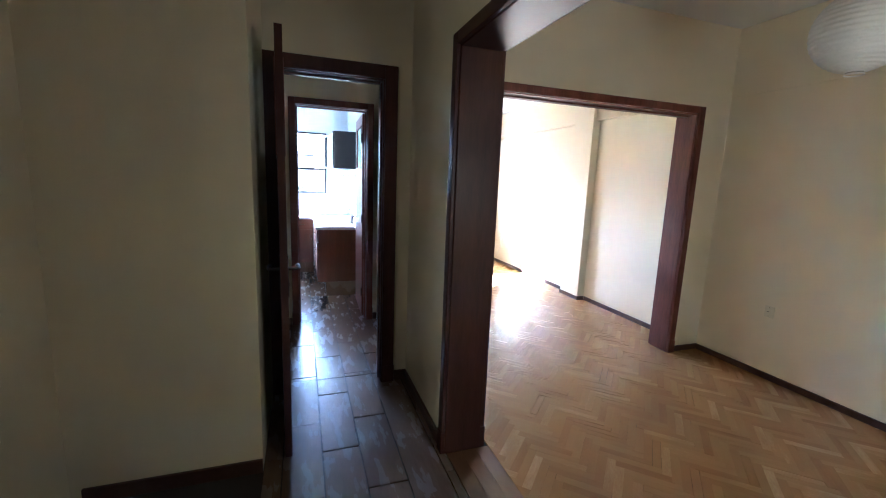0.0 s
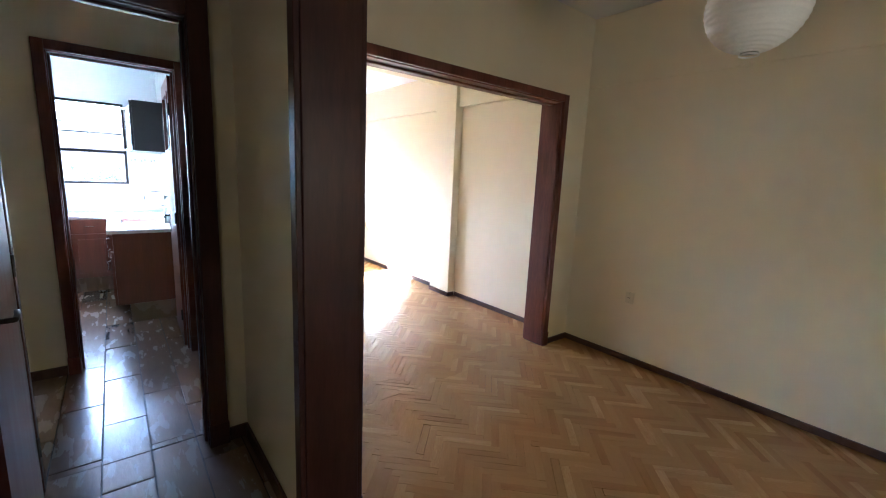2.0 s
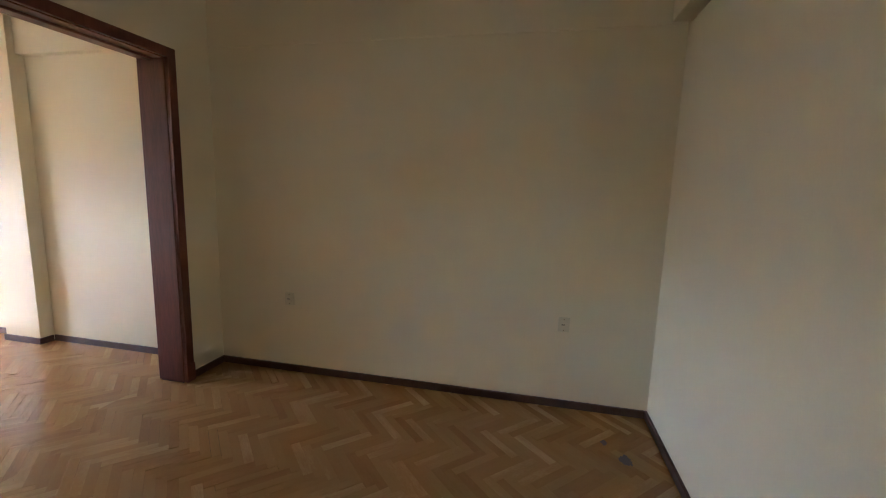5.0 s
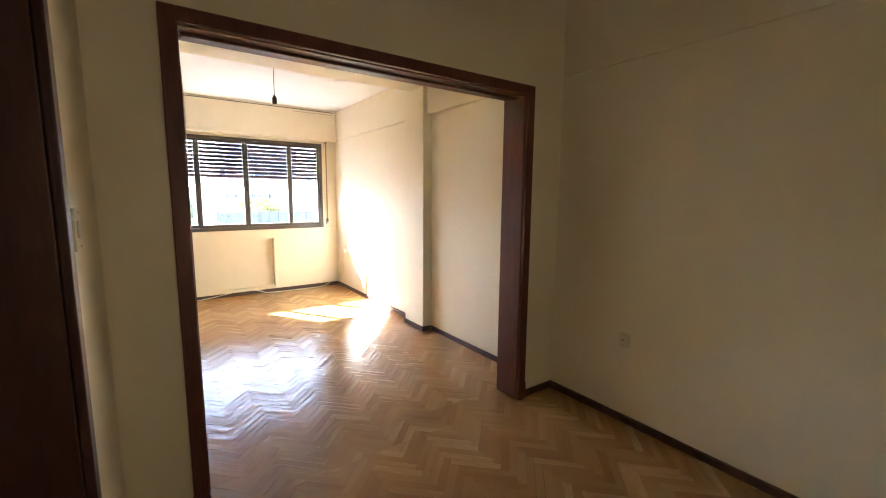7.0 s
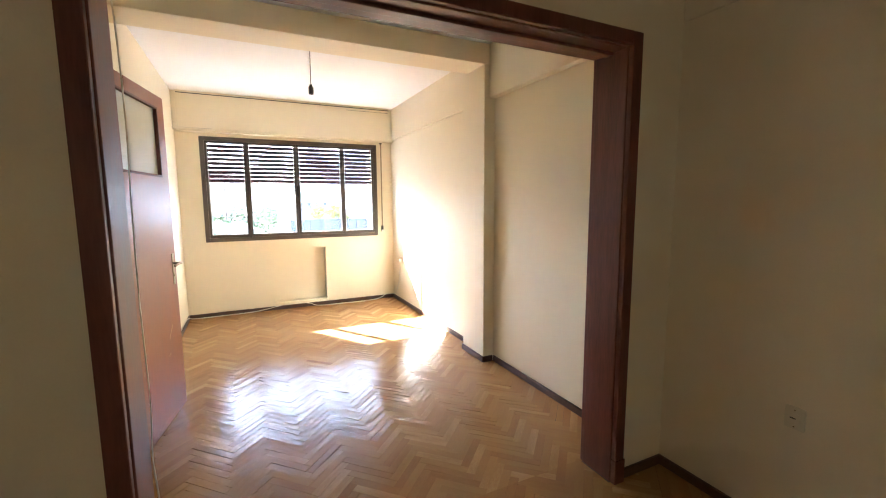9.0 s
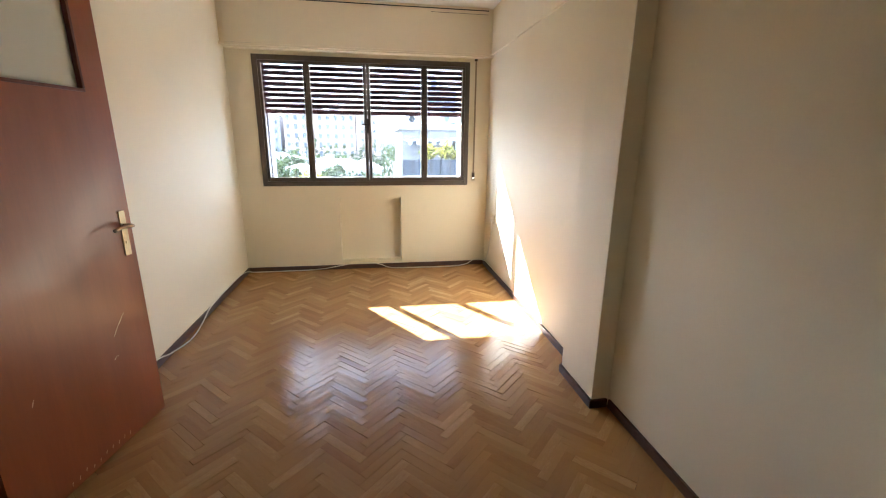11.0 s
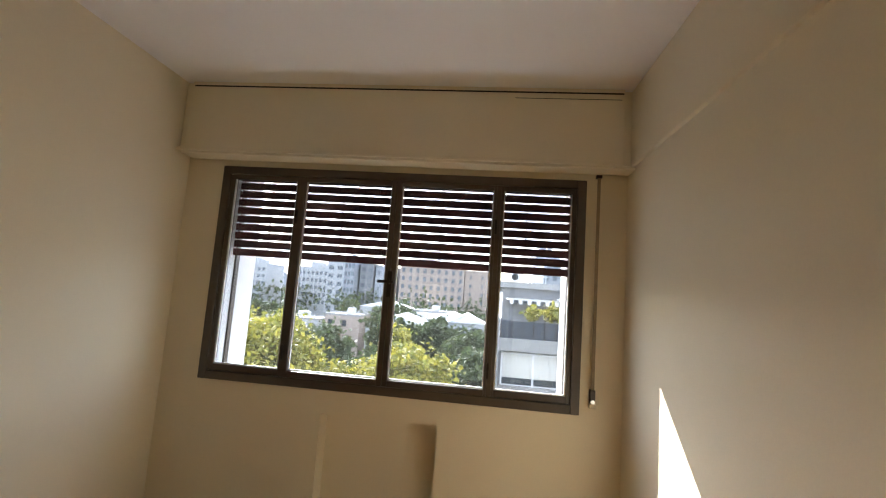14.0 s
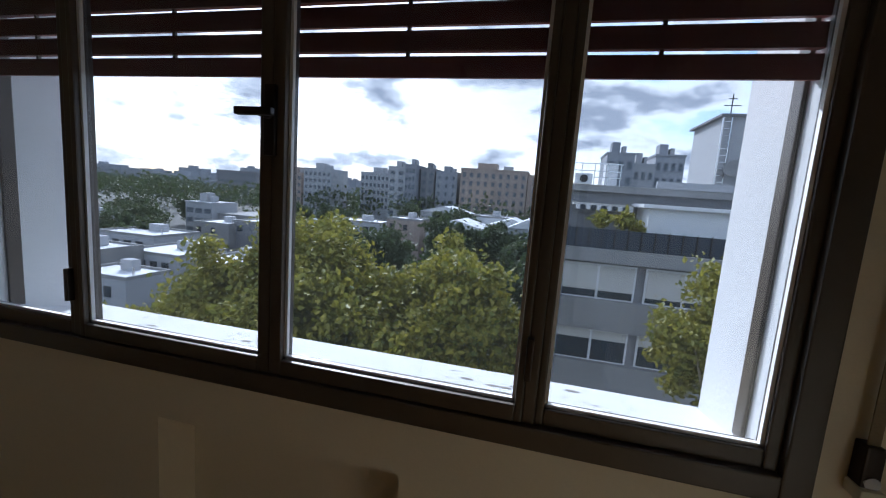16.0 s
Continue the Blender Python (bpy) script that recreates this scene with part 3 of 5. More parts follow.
for k, (x, y, top, r) in enumerate(((-33, 75, -4.5, 5), (-26, 62, -4.8, 5), (-17, 58, -2.6, 5), (-10, 66, -1.8, 5.5), (-4, 72, -2.2, 5), (-16, 95, -1.2, 6), (2, 60, -2.6, 4.6), (-30, 110, -1.5, 6), (-8, 118, -0.8, 6),
                                    (-76, 70, -6.0, 6), (-66, 66, -7.0, 5), (-84, 78, -5.2, 6.5), (-95, 84, -5, 6.5), (-60, 120, -4, 6), (-75, 125, -4, 6), (-100, 110, -4.5, 6), (-45, 105, -4, 6), (-112, 100, -4.5, 7), (-6, 40, -4.4, 3.6), (3.0, 44, -3.2, 3.6))):
    tree(x, y, top, r, 5200, 0.36, 100 + k, "dark green city tree among low roofs", FARLEAF, 0.8)


def opposite_block():
    """Block of flats across the street, with a terrace and roof sheds."""
    ob = thing("apartment_building", (3.95, 25, GZ), "grey rendered block of flats with roller shutters and a roof terrace", "building")
    g = -GZ
    part("wall", boxes((0, 13, 0.0, 12, 0, g - 0.3)), RENDER_GREY, ob)
    part("cornice", boxes((-0.15, 13.1, -0.55, 0, g - 0.85, g - 0.28), bevel=0.02), CONCRETE, ob)
    rail = part("terrace_rail", boxes((0.0, 13, -0.45, -0.40, g - 0.28, g + 0.52)), RAIL, ob, "dark blue mesh terrace railing")
    for k in range(27):
        part("post", boxes((k * 0.5, k * 0.5 + 0.035, -0.50, -0.452, g - 0.28, g + 0.58)), DARKMETAL, rail)
    part("end_pillar", boxes((-0.32, -0.02, -0.6, 0.2, 0, g + 0.62)), CONCRETE, ob, "pale end pillar")
    for r in range(4):
        z = g - 1.05 - 2.75 * r
        part("band", boxes((-0.1, 13, -0.35, 0, z - 2.72, z - 1.42), bevel=0.015), CONCRETE, ob, "projecting concrete band")
        for c, (a, b) in enumerate(((0.12, 3.1), (3.45, 6.4), (6.8, 9.8))):
            w = part("window", boxes((a, b, -0.06, 0.02, z - 1.42, z + 0.08)), EXTWHITE, ob, "window with white frame")
            drop = (1.05, 1.15, 1.4)[c] if r == 0 else (0.45, 0.5, 0.3)[c]
            part("shutter", boxes((a + 0.08, b - 0.08, -0.10, -0.061, z - drop, z), bevel=0.01), SHUTTER_OUT, w, "pale roller shutter")
            part("pane", boxes((a + 0.08, (a + b) / 2 - 0.05, -0.075, -0.061, z - 1.36, z - drop - 0.01), ((a + b) / 2 + 0.05, b - 0.08, -0.075, -0.061, z - 1.36, z - drop - 0.01)), DARKPANE, w)
            part("post", boxes(((a + b) / 2 - 0.045, (a + b) / 2 + 0.045, -0.12, -0.062, z - 1.42, z)), EXTWHITE, w)
    part("penthouse", boxes((0.2, 13, 3.0, 12, g - 0.3, g + 2.1)), RENDER_GREY, ob)
    part("annex", boxes((3.4, 13, 0.6, 3.0, g - 0.3, g + 1.5)), EXTWHITE, ob, "white terrace annex")
    part("annex_roof", boxes((3.1, 13, 0.3, 3.0, g + 1.5, g + 1.66), bevel=0.02), EXTWHITE, ob)
    part("awning", boxes((0.4, 3.0, 1.9, 3.0, g + 1.45, g + 1.55)), SHUTTER_OUT, ob, "faded awning")
    for k in range(11):
        part("fringe", boxes((0.52 + k * 0.23, 0.70 + k * 0.23, 1.87, 1.895, g + 1.25, g + 1.46)), (RAIL if k % 2 else EXTWHITE), ob)
    part("roof_slab", boxes((0.0, 13, 2.6, 12, g + 2.1, g + 2.42), bevel=0.02), CONCRETE, ob)
    part("parapet", boxes((4.0, 13, 2.55, 2.75, g + 2.42, g + 2.75)), PALE, ob)
    for k in range(5):
        part("roof_rail", boxes((0.1 + k * 0.6, 0.14 + k * 0.6, 3.4, 3.44, g + 2.42, g + 3.5)), STEEL, ob)
    for z in (2.8, 3.1, 3.45):
        part("roof_rail", boxes((0.1, 2.6, 3.4, 3.44, g + z, g + z + 0.04)), STEEL, ob)
    part("chimney_box", boxes((1.9, 2.5, 4.2, 5.0, g + 2.42, g + 3.6)), EXTWHITE, ob)
    ac = part("air_conditioner", boxes((0.4, 1.2, 2.9, 3.2, g + 2.45, g + 2.95), bevel=0.02), EXTWHITE, ob, "white air conditioner box")
    part("fan", cyl(bmesh.new(), (0.8, 2.9, g + 2.7), (0.8, 2.88, g + 2.7), 0.19), BLACK, ac)
    tower = part("stair_tower", boxes((6.6, 8.6, 3.4, 7.4, g + 2.42, g + 5.85)), PALE, ob, "pale stair tower on the roof")
    part("tower_roof", boxes((6.4, 8.8, 3.2, 7.6, g + 5.85, g + 5.95)), RENDER_GREY, tower)
    for s in (6.5, 6.85):
        part("ladder", boxes((s, s + 0.04, 3.3, 3.34, g + 2.42, g + 5.84)), STEEL, tower)
    for k in range(11):
        part("rung", boxes((6.54, 6.85, 3.31, 3.33, g + 2.6 + k * 0.3, g + 2.63 + k * 0.3)), STEEL, tower)
    for x, z, r in ((7.2, 3.5, 0.42), (7.9, 3.0, 0.36), (8.1, 4.2, 0.3)):
        bm = lathe([(0.001, 0.0), (r * 0.5, 0.03), (r, 0.12), (r * 0.98, 0.13), (r * 0.5, 0.045), (0.001, 0.015)], 20)
        bm.transform(pose(x, 3.1, g + z, 70, 0, -25))
        part("satellite_dish", bm, CONCRETE, tower, "grey satellite dish", True)
        part("arm", tube([(x, 3.4, g + z), (x, 3.1, g + z)], 0.03), STEEL, tower)
    part("antenna", boxes((7.0, 7.04, 4.0, 4.04, g + 5.9, g + 7.0), (6.7, 7.4, 4.0, 4.03, g + 6.45, g + 6.49), (6.85, 7.2, 4.0, 4.03, g + 6.75, g + 6.79)), DARKMETAL, tower, "thin roof antenna")
    part("antenna", tube([(7.5, 4.0, g + 5.9), (8.7, 4.0, g + 6.9)], 0.02), DARKMETAL, tower)
    rng2 = np.random.default_rng(4)
    for x, r, h in ((1.5, 0.45, 1.15), (2.4, 0.5, 1.2), (2.9, 0.35, 0.9)):
        pts = np.array([x, 0.2, g + h - 0.3]) + rng2.normal(size=(320, 3)) * r * 0.36
        sh = new("terrace_shrub", leaf_mesh("terrace_shrub", pts, 0.11, rng2, LEAF))
        sh.parent = ob
        tagged(sh, "yellow-green terrace shrub")


opposite_block()


def block(x0, x1, y, depth, top, mat, label, cols, rows, storey=2.9, roofbox=True, win=(0.55, 0.5), name="building"):
    """A far building: body, roof edge, roof shed and its windows one by one."""
    ob = thing(name, ((x0 + x1) / 2, y, GZ), label, "building", group="city buildings")
    h, w = top - GZ, x1 - x0
    part("wall", boxes((-w / 2, w / 2, 0, depth, 0, h)), mat, ob)
    part("roof_edge", boxes((-w / 2 - 0.15, w / 2 + 0.15, -0.15, depth + 0.15, h, h + 0.35)), mat, ob)
    if roofbox:
        part("roof_shed", boxes((-w * 0.28, w * 0.02, depth * 0.3, depth * 0.6, h + 0.35, h + 2.6)), mat, ob)
        part("tank", boxes((w * 0.12, w * 0.26, depth * 0.3, depth * 0.5, h + 0.35, h + 1.9)), PALE, ob)
    ww, wh = w / cols * win[0], storey * win[1]
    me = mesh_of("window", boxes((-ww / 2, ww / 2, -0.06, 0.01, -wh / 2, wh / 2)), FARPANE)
    sl = mesh_of("sill", boxes((-ww / 2 - 0.15, ww / 2 + 0.15, -0.18, -0.061, -wh / 2 - 0.12, -wh / 2)), mat)
    for c in range(cols):
        for r in range(rows):
            o = new("window", me)
            o.parent = ob
            o.location = (-w / 2 + w * (c + 0.5) / cols, 0, h - 1.4 - storey * (r + 0.2))
            s = new("sill", sl)
            s.parent = o
    return ob


block(-27, -4, 150, 16, 10.5, TAN, "tan brick block of many storeys with regular windows", 9, 6, 2.9, True, (0.42, 0.55))
block(-3.8, 4.5, 151, 16, 9.4, TAN, "plain tan side wing of the large block", 2, 4, 3.0, False, (0.2, 0.4))
block(-54, -47.5, 150, 14, 9.6, PALE, "white high-rise with a blank side wall", 2, 7)
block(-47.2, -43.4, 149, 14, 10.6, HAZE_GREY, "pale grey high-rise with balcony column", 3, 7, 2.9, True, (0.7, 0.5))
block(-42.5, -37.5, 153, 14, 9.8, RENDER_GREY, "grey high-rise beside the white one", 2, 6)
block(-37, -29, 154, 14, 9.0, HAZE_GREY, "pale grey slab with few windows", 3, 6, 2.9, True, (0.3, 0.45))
block(-72, -56, 165, 14, 7.6, PALE, "wide pale housing slab", 9, 5)
block(-92, -80, 155, 14, 7.4, PALE, "white stepped tower block in the distance", 6, 6, 2.6)
block(-104, -95, 158, 14, 5.4, TAN, "brownish block of flats further along", 4, 5, 2.8)
block(-88, -79.8, 95, 9, -5.6, PALE, "white low-rise block of flats with window bands", 3, 4, 2.5, True, (0.75, 0.5))
block(-79.4, -66, 97, 14, -8.2, CONCRETE, "grey low house behind the white block", 3, 1, 2.8, False)
block(-203, -174, 230, 20, 5.8, RENDER_GREY, "dark long housing slab at the horizon", 9, 3, 4.0, False, (0.5, 0.4))
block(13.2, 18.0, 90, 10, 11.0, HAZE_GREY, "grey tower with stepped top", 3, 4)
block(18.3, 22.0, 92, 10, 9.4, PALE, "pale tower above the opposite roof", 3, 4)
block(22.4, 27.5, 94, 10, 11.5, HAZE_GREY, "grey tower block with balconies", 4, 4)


def low_house(x, y, w, d, t, mat, label, windows=4):
    ob = thing("low_house", (x, y, GZ), label, "house", group="low roofs")
    h = t - GZ
    part("wall", boxes((-w / 2, w / 2, 0, d, 0, h)), mat, ob)
    part("roof", boxes((-w / 2 + 0.25, w / 2 - 0.25, 0.25, d - 0.25, h + 0.002, h + 0.12)), ROOFWHITE, ob, "white sealed flat roof")
    part("parapet", boxes((-w / 2, w / 2, 0, 0.22, h, h + 0.4), (-w / 2, w / 2, d - 0.22, d, h, h + 0.4), (-w / 2, -w / 2 + 0.22, 0.22, d - 0.22, h, h + 0.4), (w / 2 - 0.22, w / 2, 0.22, d - 0.22, h, h + 0.4)), CONCRETE, ob)
    part("roof_shed", boxes((-w * 0.1, w * 0.1, d * 0.6, d * 0.8, h + 0.1, h + 1.4)), PALE, ob)
    part("vent_pipe", cyl(bmesh.new(), (w * 0.3, d * 0.4, h + 0.1), (w * 0.3, d * 0.4, h + 1.0), 0.12), STEEL, ob)
    for c in range(windows):
        a = -w * 0.4 + c * w * 0.8 / windows
        part("window", boxes((a, a + min(1.4, w / 8), -0.05, 0.01, h - 2.0, h - 0.8)), DARKPANE, ob)


low_house(-47.5, 50, 9.5, 8.5, -9.5, PALE, "low house with a broad white flat roof")
low_house(-42.5, 39.5, 8.0, 5.5, -10.0, PALE, "pale workshop with a patched flat roof", 3)
low_house(-53.0, 41, 9.0, 9.0, -8.6, CONCRETE, "grey house with parapet beside the workshop", 2)
low_house(-35.0, 47, 6.0, 9.0, -9.0, RENDER_GREY, "grey side building with a flat roof", 1)
low_house(-62, 58, 12, 9, -8.8, PALE, "long pale house under trees")
low_house(-66, 80, 9, 8, -8.6, CONCRETE, "small house with bright flat roof", 2)
low_house(-57, 82, 10, 9, -7.8, RENDER_GREY, "dark grey shed with pale roof", 1)
low_house(-90, 70, 14, 9, -8.4, PALE, "wide pale hall with a flat roof")
low_house(-44, 78, 11, 9, -7.2, RENDER_GREY, "grey house with roof sheds", 3)
low_house(-38, 92, 12, 9, -6.4, PALE, "pale house between the crowns", 3)
low_house(-24, 84, 7, 8, -4.4, TAN, "small house with a roof hut", 2)
low_house(-8, 98, 9, 9, -3.2, EXTWHITE, "white house between tree crowns", 2)
for k, (x, y, w, d, t) in enumerate(((-12, 78, 11, 10, -4.6), (-3, 86, 9, 9, -4.0), (0.5, 76, 6, 6, -3.4), (-21, 105, 12, 9, -3.2))):
    ob = thing("low_house", (x, y, GZ), "pale low house with a pitched roof between tree crowns", "house", group="low roofs")
    part("wall", boxes((-w / 2, w / 2, 0, d, 0, t - GZ)), PALE, ob)
    bm = bmesh.new()
    v = [bm.verts.new(p) for p in ((-w / 2 - 0.3, -0.3, t - GZ), (w / 2 + 0.3, -0.3, t - GZ), (w / 2 + 0.3, d + 0.3, t - GZ), (-w / 2 - 0.3, d + 0.3, t - GZ), (0, -0.3, t - GZ + 1.6), (0, d + 0.3, t - GZ + 1.6))]
    for f in ((0, 1, 4), (2, 3, 5), (0, 4, 5, 3), (1, 2, 5, 4), (0, 3, 2, 1)):
        bm.faces.new([v[i] for i in f])
    part("roof", bm, ROOFWHITE, ob, "pale pitched roof")
    for s in (-0.25, 0.15):
        part("window", boxes((w * s, w * s + 1.2, -0.05, 0.01, t - GZ - 2.0, t - GZ - 0.8)), DARKPANE, ob)
# far skyline
rng = random.Random(55)
bm = bmesh.new()
for k in range(230):
    y = rng.uniform(240, 900)
    x = y * rng.uniform(-1.6, 1.0)
    w = rng.uniform(10, 40)
    t = 1.5 + y * rng.uniform(-0.012, 0.019) * rng.random() + (y * 0.012 if rng.random() < 0.15 else 0)
    box(bm, x - w / 2, x + w / 2, y, y + 15, GZ, t)
    if rng.random() < 0.5:
        box(bm, x - w / 6, x + w / 8, y + 3, y + 9, t, t + 3)
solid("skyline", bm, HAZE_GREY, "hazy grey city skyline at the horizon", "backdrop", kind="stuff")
rng = np.random.default_rng(66)
pts = []
for k in range(300):
    y = rng.uniform(125, 380)
    x = y * rng.uniform(-1.4, 0.5)
    pts.append(np.array([x, y, GZ + 7 + rng.uniform(-2, 3.5)]) + rng.normal(size=(110, 3)) * np.array([4, 4, 2.0]))
ob = new("far_trees", leaf_mesh("far_trees", np.concatenate(pts), 0.8, rng, FARLEAF))
tagged(ob, "distant tree crowns between roofs", "trees", kind="stuff")


# ---- doors ----
def lever(parent, at, side, reach, mat):
    """A lever handle with its long plate. side: the way it stands out (local y), reach: the way the lever points (local x)."""
    x, y, z = at
    bm = boxes((x - 0.019, x + 0.019, min(y, y + side * 0.005), max(y, y + side * 0.005), z - 0.15, z + 0.07), bevel=0.002)
    cyl(bm, (x, y + side * 0.004, z - 0.085), (x, y + side * 0.008, z - 0.085), 0.008)
    plate = part("handle_plate", bm, mat, parent, "worn brass lock plate with keyhole")
    part("handle", tube(smooth_line([(x, y + side * 0.004, z), (x, y + side * 0.045, z), (x + reach * 0.012, y + side * 0.056, z), (x + reach * 0.06, y + side * 0.056, z + 0.004), (x + reach * 0.115, y + side * 0.05, z - 0.006)], 5), 0.0085), DARKMETAL if mat is not BRASS else BRASS, plate, smooth=True)


def door_leaf(at, turn, width, height, label, mat, pane=(0.11, 0.12, 1.66, 2.12), scratches=False, reach=-1, metal=None):
    """A flush door with a glazed upper light, hinged at its local origin; local x runs along the leaf."""
    ob = thing("door", at, label, "door", kind="", turn=turn)
    th, (m0, m1, z0, z1) = 0.036, pane
    bm = boxes((0, width, -th / 2, th / 2, 0.008, z0), (0, width, -th / 2, th / 2, z1, height), (0, m0, -th / 2, th / 2, z0, z1), (width - m1, width, -th / 2, th / 2, z0, z1))
    bmesh.ops.remove_doubles(bm, verts=bm.verts, dist=1e-5)
    leaf = part("leaf", bm, mat, ob)
    bd = boxes((m0, width - m1, -th / 2 - 0.006, th / 2 + 0.006, z0, z0 + 0.014), (m0, width - m1, -th / 2 - 0.006, th / 2 + 0.006, z1 - 0.014, z1), (m0, m0 + 0.014, -th / 2 - 0.006, th / 2 + 0.006, z0 + 0.014, z1 - 0.014), (width - m1 - 0.014, width - m1, -th / 2 - 0.006, th / 2 + 0.006, z0 + 0.014, z1 - 0.014), bevel=0.003)
    part("glazing_bead", bd, MAHOGANY, leaf, "dark wooden glazing beads")
    part("pane", boxes((m0 + 0.012, width - m1 - 0.012, -0.002, 0.002, z0 + 0.012, z1 - 0.012)), FROST, leaf, "clouded glass pane").visible_shadow = False
    for side in (-1, 1):
        lever(leaf, (width - 0.052, side * th / 2, 1.06), side, reach, metal or BRASS)
    for z in (0.28, 1.1, 1.95):
        part("hinge", cyl(bmesh.new(), (-0.004, th / 2 + 0.004, z - 0.045), (-0.004, th / 2 + 0.004, z + 0.045), 0.007), DARKMETAL, ob)
    if scratches:
        rng = random.Random(3)
        marks = [(width - 0.19, 0.60, 0.12, 0.85), (width - 0.24, 0.45, 0.03, 0.4), (0.16, 0.48, 0.03, 1.1)]
        marks += [(width - 0.25 - 0.036 * k, 0.035 + 0.02 * rng.random(), 0.018, 1.2) for k in range(10)]
        for x, z, ln, a in marks:
            bm = bmesh.new()
            n = 7
            top = [bm.verts.new((x + ln * (i / n - 0.5) * math.cos(a), 0, z + ln * (i / n - 0.5) * math.sin(a) + 0.004 * math.sin(math.pi * i / n) * (0.6 + rng.random()))) for i in range(n + 1)]
            bot = [bm.verts.new((v.co.x + 0.002, 0, v.co.z - 0.008 * math.sin(math.pi * i / n) * rng.random() - 0.001)) for i, v in enumerate(top)]
            for i in range(n):
                bm.faces.new((top[i], bot[i], bot[i + 1], top[i + 1]))
            bm.transform(Matrix.Translation((0, -th / 2 - 0.0006, 0)))
            part("scratch", bm, BARE_WOOD, leaf, "bare wood showing through the varnish")
    return ob


BARE_WOOD = material("bare_scratched_wood", (0.62, 0.44, 0.28), 0.8, var=0.15, bump=0.1)
door_leaf((1.226, 4.213, 0), 90 - 10.2, 0.80, 2.20, "orange-brown veneered door with frosted light, standing open, scratched", DOOR_WOOD, scratches=True)
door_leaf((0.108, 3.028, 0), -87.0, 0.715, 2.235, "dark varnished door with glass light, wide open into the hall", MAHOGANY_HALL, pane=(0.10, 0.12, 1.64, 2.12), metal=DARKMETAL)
door_leaf((0.872, 4.64, 0), 88.5, 0.69, 2.20, "dark wooden kitchen door standing open", MAHOGANY, pane=(0.10, 0.11, 1.64, 2.10), metal=DARKMETAL)


# ---- living room window ----
def living_window():
    ob = thing("window_1", ((WX0 + WX1) / 2, NORTH, WZ0), "taupe painted steel window with four panes", "window", kind="structure")
    inv = Matrix.Translation((-(WX0 + WX1) / 2, -NORTH, -WZ0))

    def add(nm, rows, mat=FRAME, parent=ob, label="", bevel=0.004):
        bm = boxes(*rows, bevel=bevel)
        bm.transform(inv)
        return part(nm, bm, mat, parent, label)
    y0, y1 = NORTH - 0.018, NORTH + 0.03
    w = 0.05
    add("window_frame", [(WX0, WX0 + w, y0, y1, WZ0, WZ1), (WX1 - w, WX1, y0, y1, WZ0, WZ1), (WX0 + w, WX1 - w, y0, y1, WZ0, WZ0 + w), (WX0 + w, WX1 - w, y0, y1, WZ1 - w, WZ1)])
    x0, x1, z0, z1 = WX0 + w - 0.001, WX1 - w + 0.001, WZ0 + w - 0.001, WZ1 - w + 0.001
    mull = (1.910, 2.524, 3.145)
    posts = add("mullion", [(mull[0] - 0.013, mull[0] + 0.013, y0 + 0.012, y1 + 0.01, z0, z1)])
    add("mullion", [(mull[2] - 0.013, mull[2] + 0.013, y0 + 0.012, y1 + 0.01, z0, z1)])
    edges = [x0, mull[0] - 0.012, mull[0] + 0.012, mull[1], mull[1], mull[2] - 0.012, mull[2] + 0.012, x1]
    for k in range(4):
        a, b = edges[2 * k] + 0.001, edges[2 * k + 1] - 0.001
        s, s2 = ((0.026, 0.017), (0.017, 0.031), (0.031, 0.017), (0.017, 0.026))[k]
        f, g = (y0 + 0.008, y1 + 0.012) if k in (1, 2) else (y0 + 0.016, y1 + 0.008)
        sash = add("sash" if k in (1, 2) else "fixed_light", [(a, a + s, f, g, z0 + 0.002, z1 - 0.002), (b - s2, b, f, g, z0 + 0.002, z1 - 0.002), (a + s, b - s2, f, g, z0 + 0.002, z0 + 0.04), (a + s, b - s2, f, g, z1 - 0.03, z1 - 0.002)])
        add("putty_bead", [(a + s, a + s + 0.007, NORTH + 0.006, NORTH + 0.016, z0 + 0.04, z1 - 0.03), (b - s2 - 0.007, b - s2, NORTH + 0.006, NORTH + 0.016, z0 + 0.04, z1 - 0.03), (a + s, b - s2, NORTH + 0.006, NORTH + 0.016, z0 + 0.04, z0 + 0.047)], EXTWHITE, sash, "cracked pale putty line", bevel=0)
        add("pane", [(a + s - 0.006, b - s2 + 0.006, NORTH + 0.016, NORTH + 0.020, z0 + 0.024, z1 - 0.024)], GLASS, sash, bevel=0).visible_shadow = False
    for x, z in ((mull[0], 1.17), (mull[2], 1.17), (mull[0], 2.0), (mull[2], 2.0)):
        add("hinge", [(x - 0.017, x - 0.003, y0 - 0.006, y0 + 0.012, z - 0.045, z + 0.045)], DARKMETAL, ob, "dark pin hinge", 0.003)
    bm = boxes((mull[1] - 0.014, mull[1] + 0.014, y0 - 0.004, y0 + 0.01, 1.545, 1.70), bevel=0.003)
    cyl(bm, (mull[1], y0, 1.635), (mull[1], y0 - 0.03, 1.635), 0.011)
    box(bm, mull[1] - 0.062, mull[1] + 0.03, y0 - 0.04, y0 - 0.024, 1.627, 1.644, 0.003)
    bm.transform(inv)
    part("latch", bm, DARKMETAL, ob, "dark espagnolette latch", True)
    add("guide_rail", [(VX0 + 0.0125, VX0 + 0.024, 7.630, 7.670, VZ0 + 0.014, VZ1 - 0.01)], FRAME, ob, "worn taupe shutter guide")
    add("guide_rail", [(VX1 - 0.022, VX1 - 0.0125, 7.630, 7.670, VZ0 + 0.014, VZ1 - 0.01)], FRAME, ob, "worn taupe shutter guide")


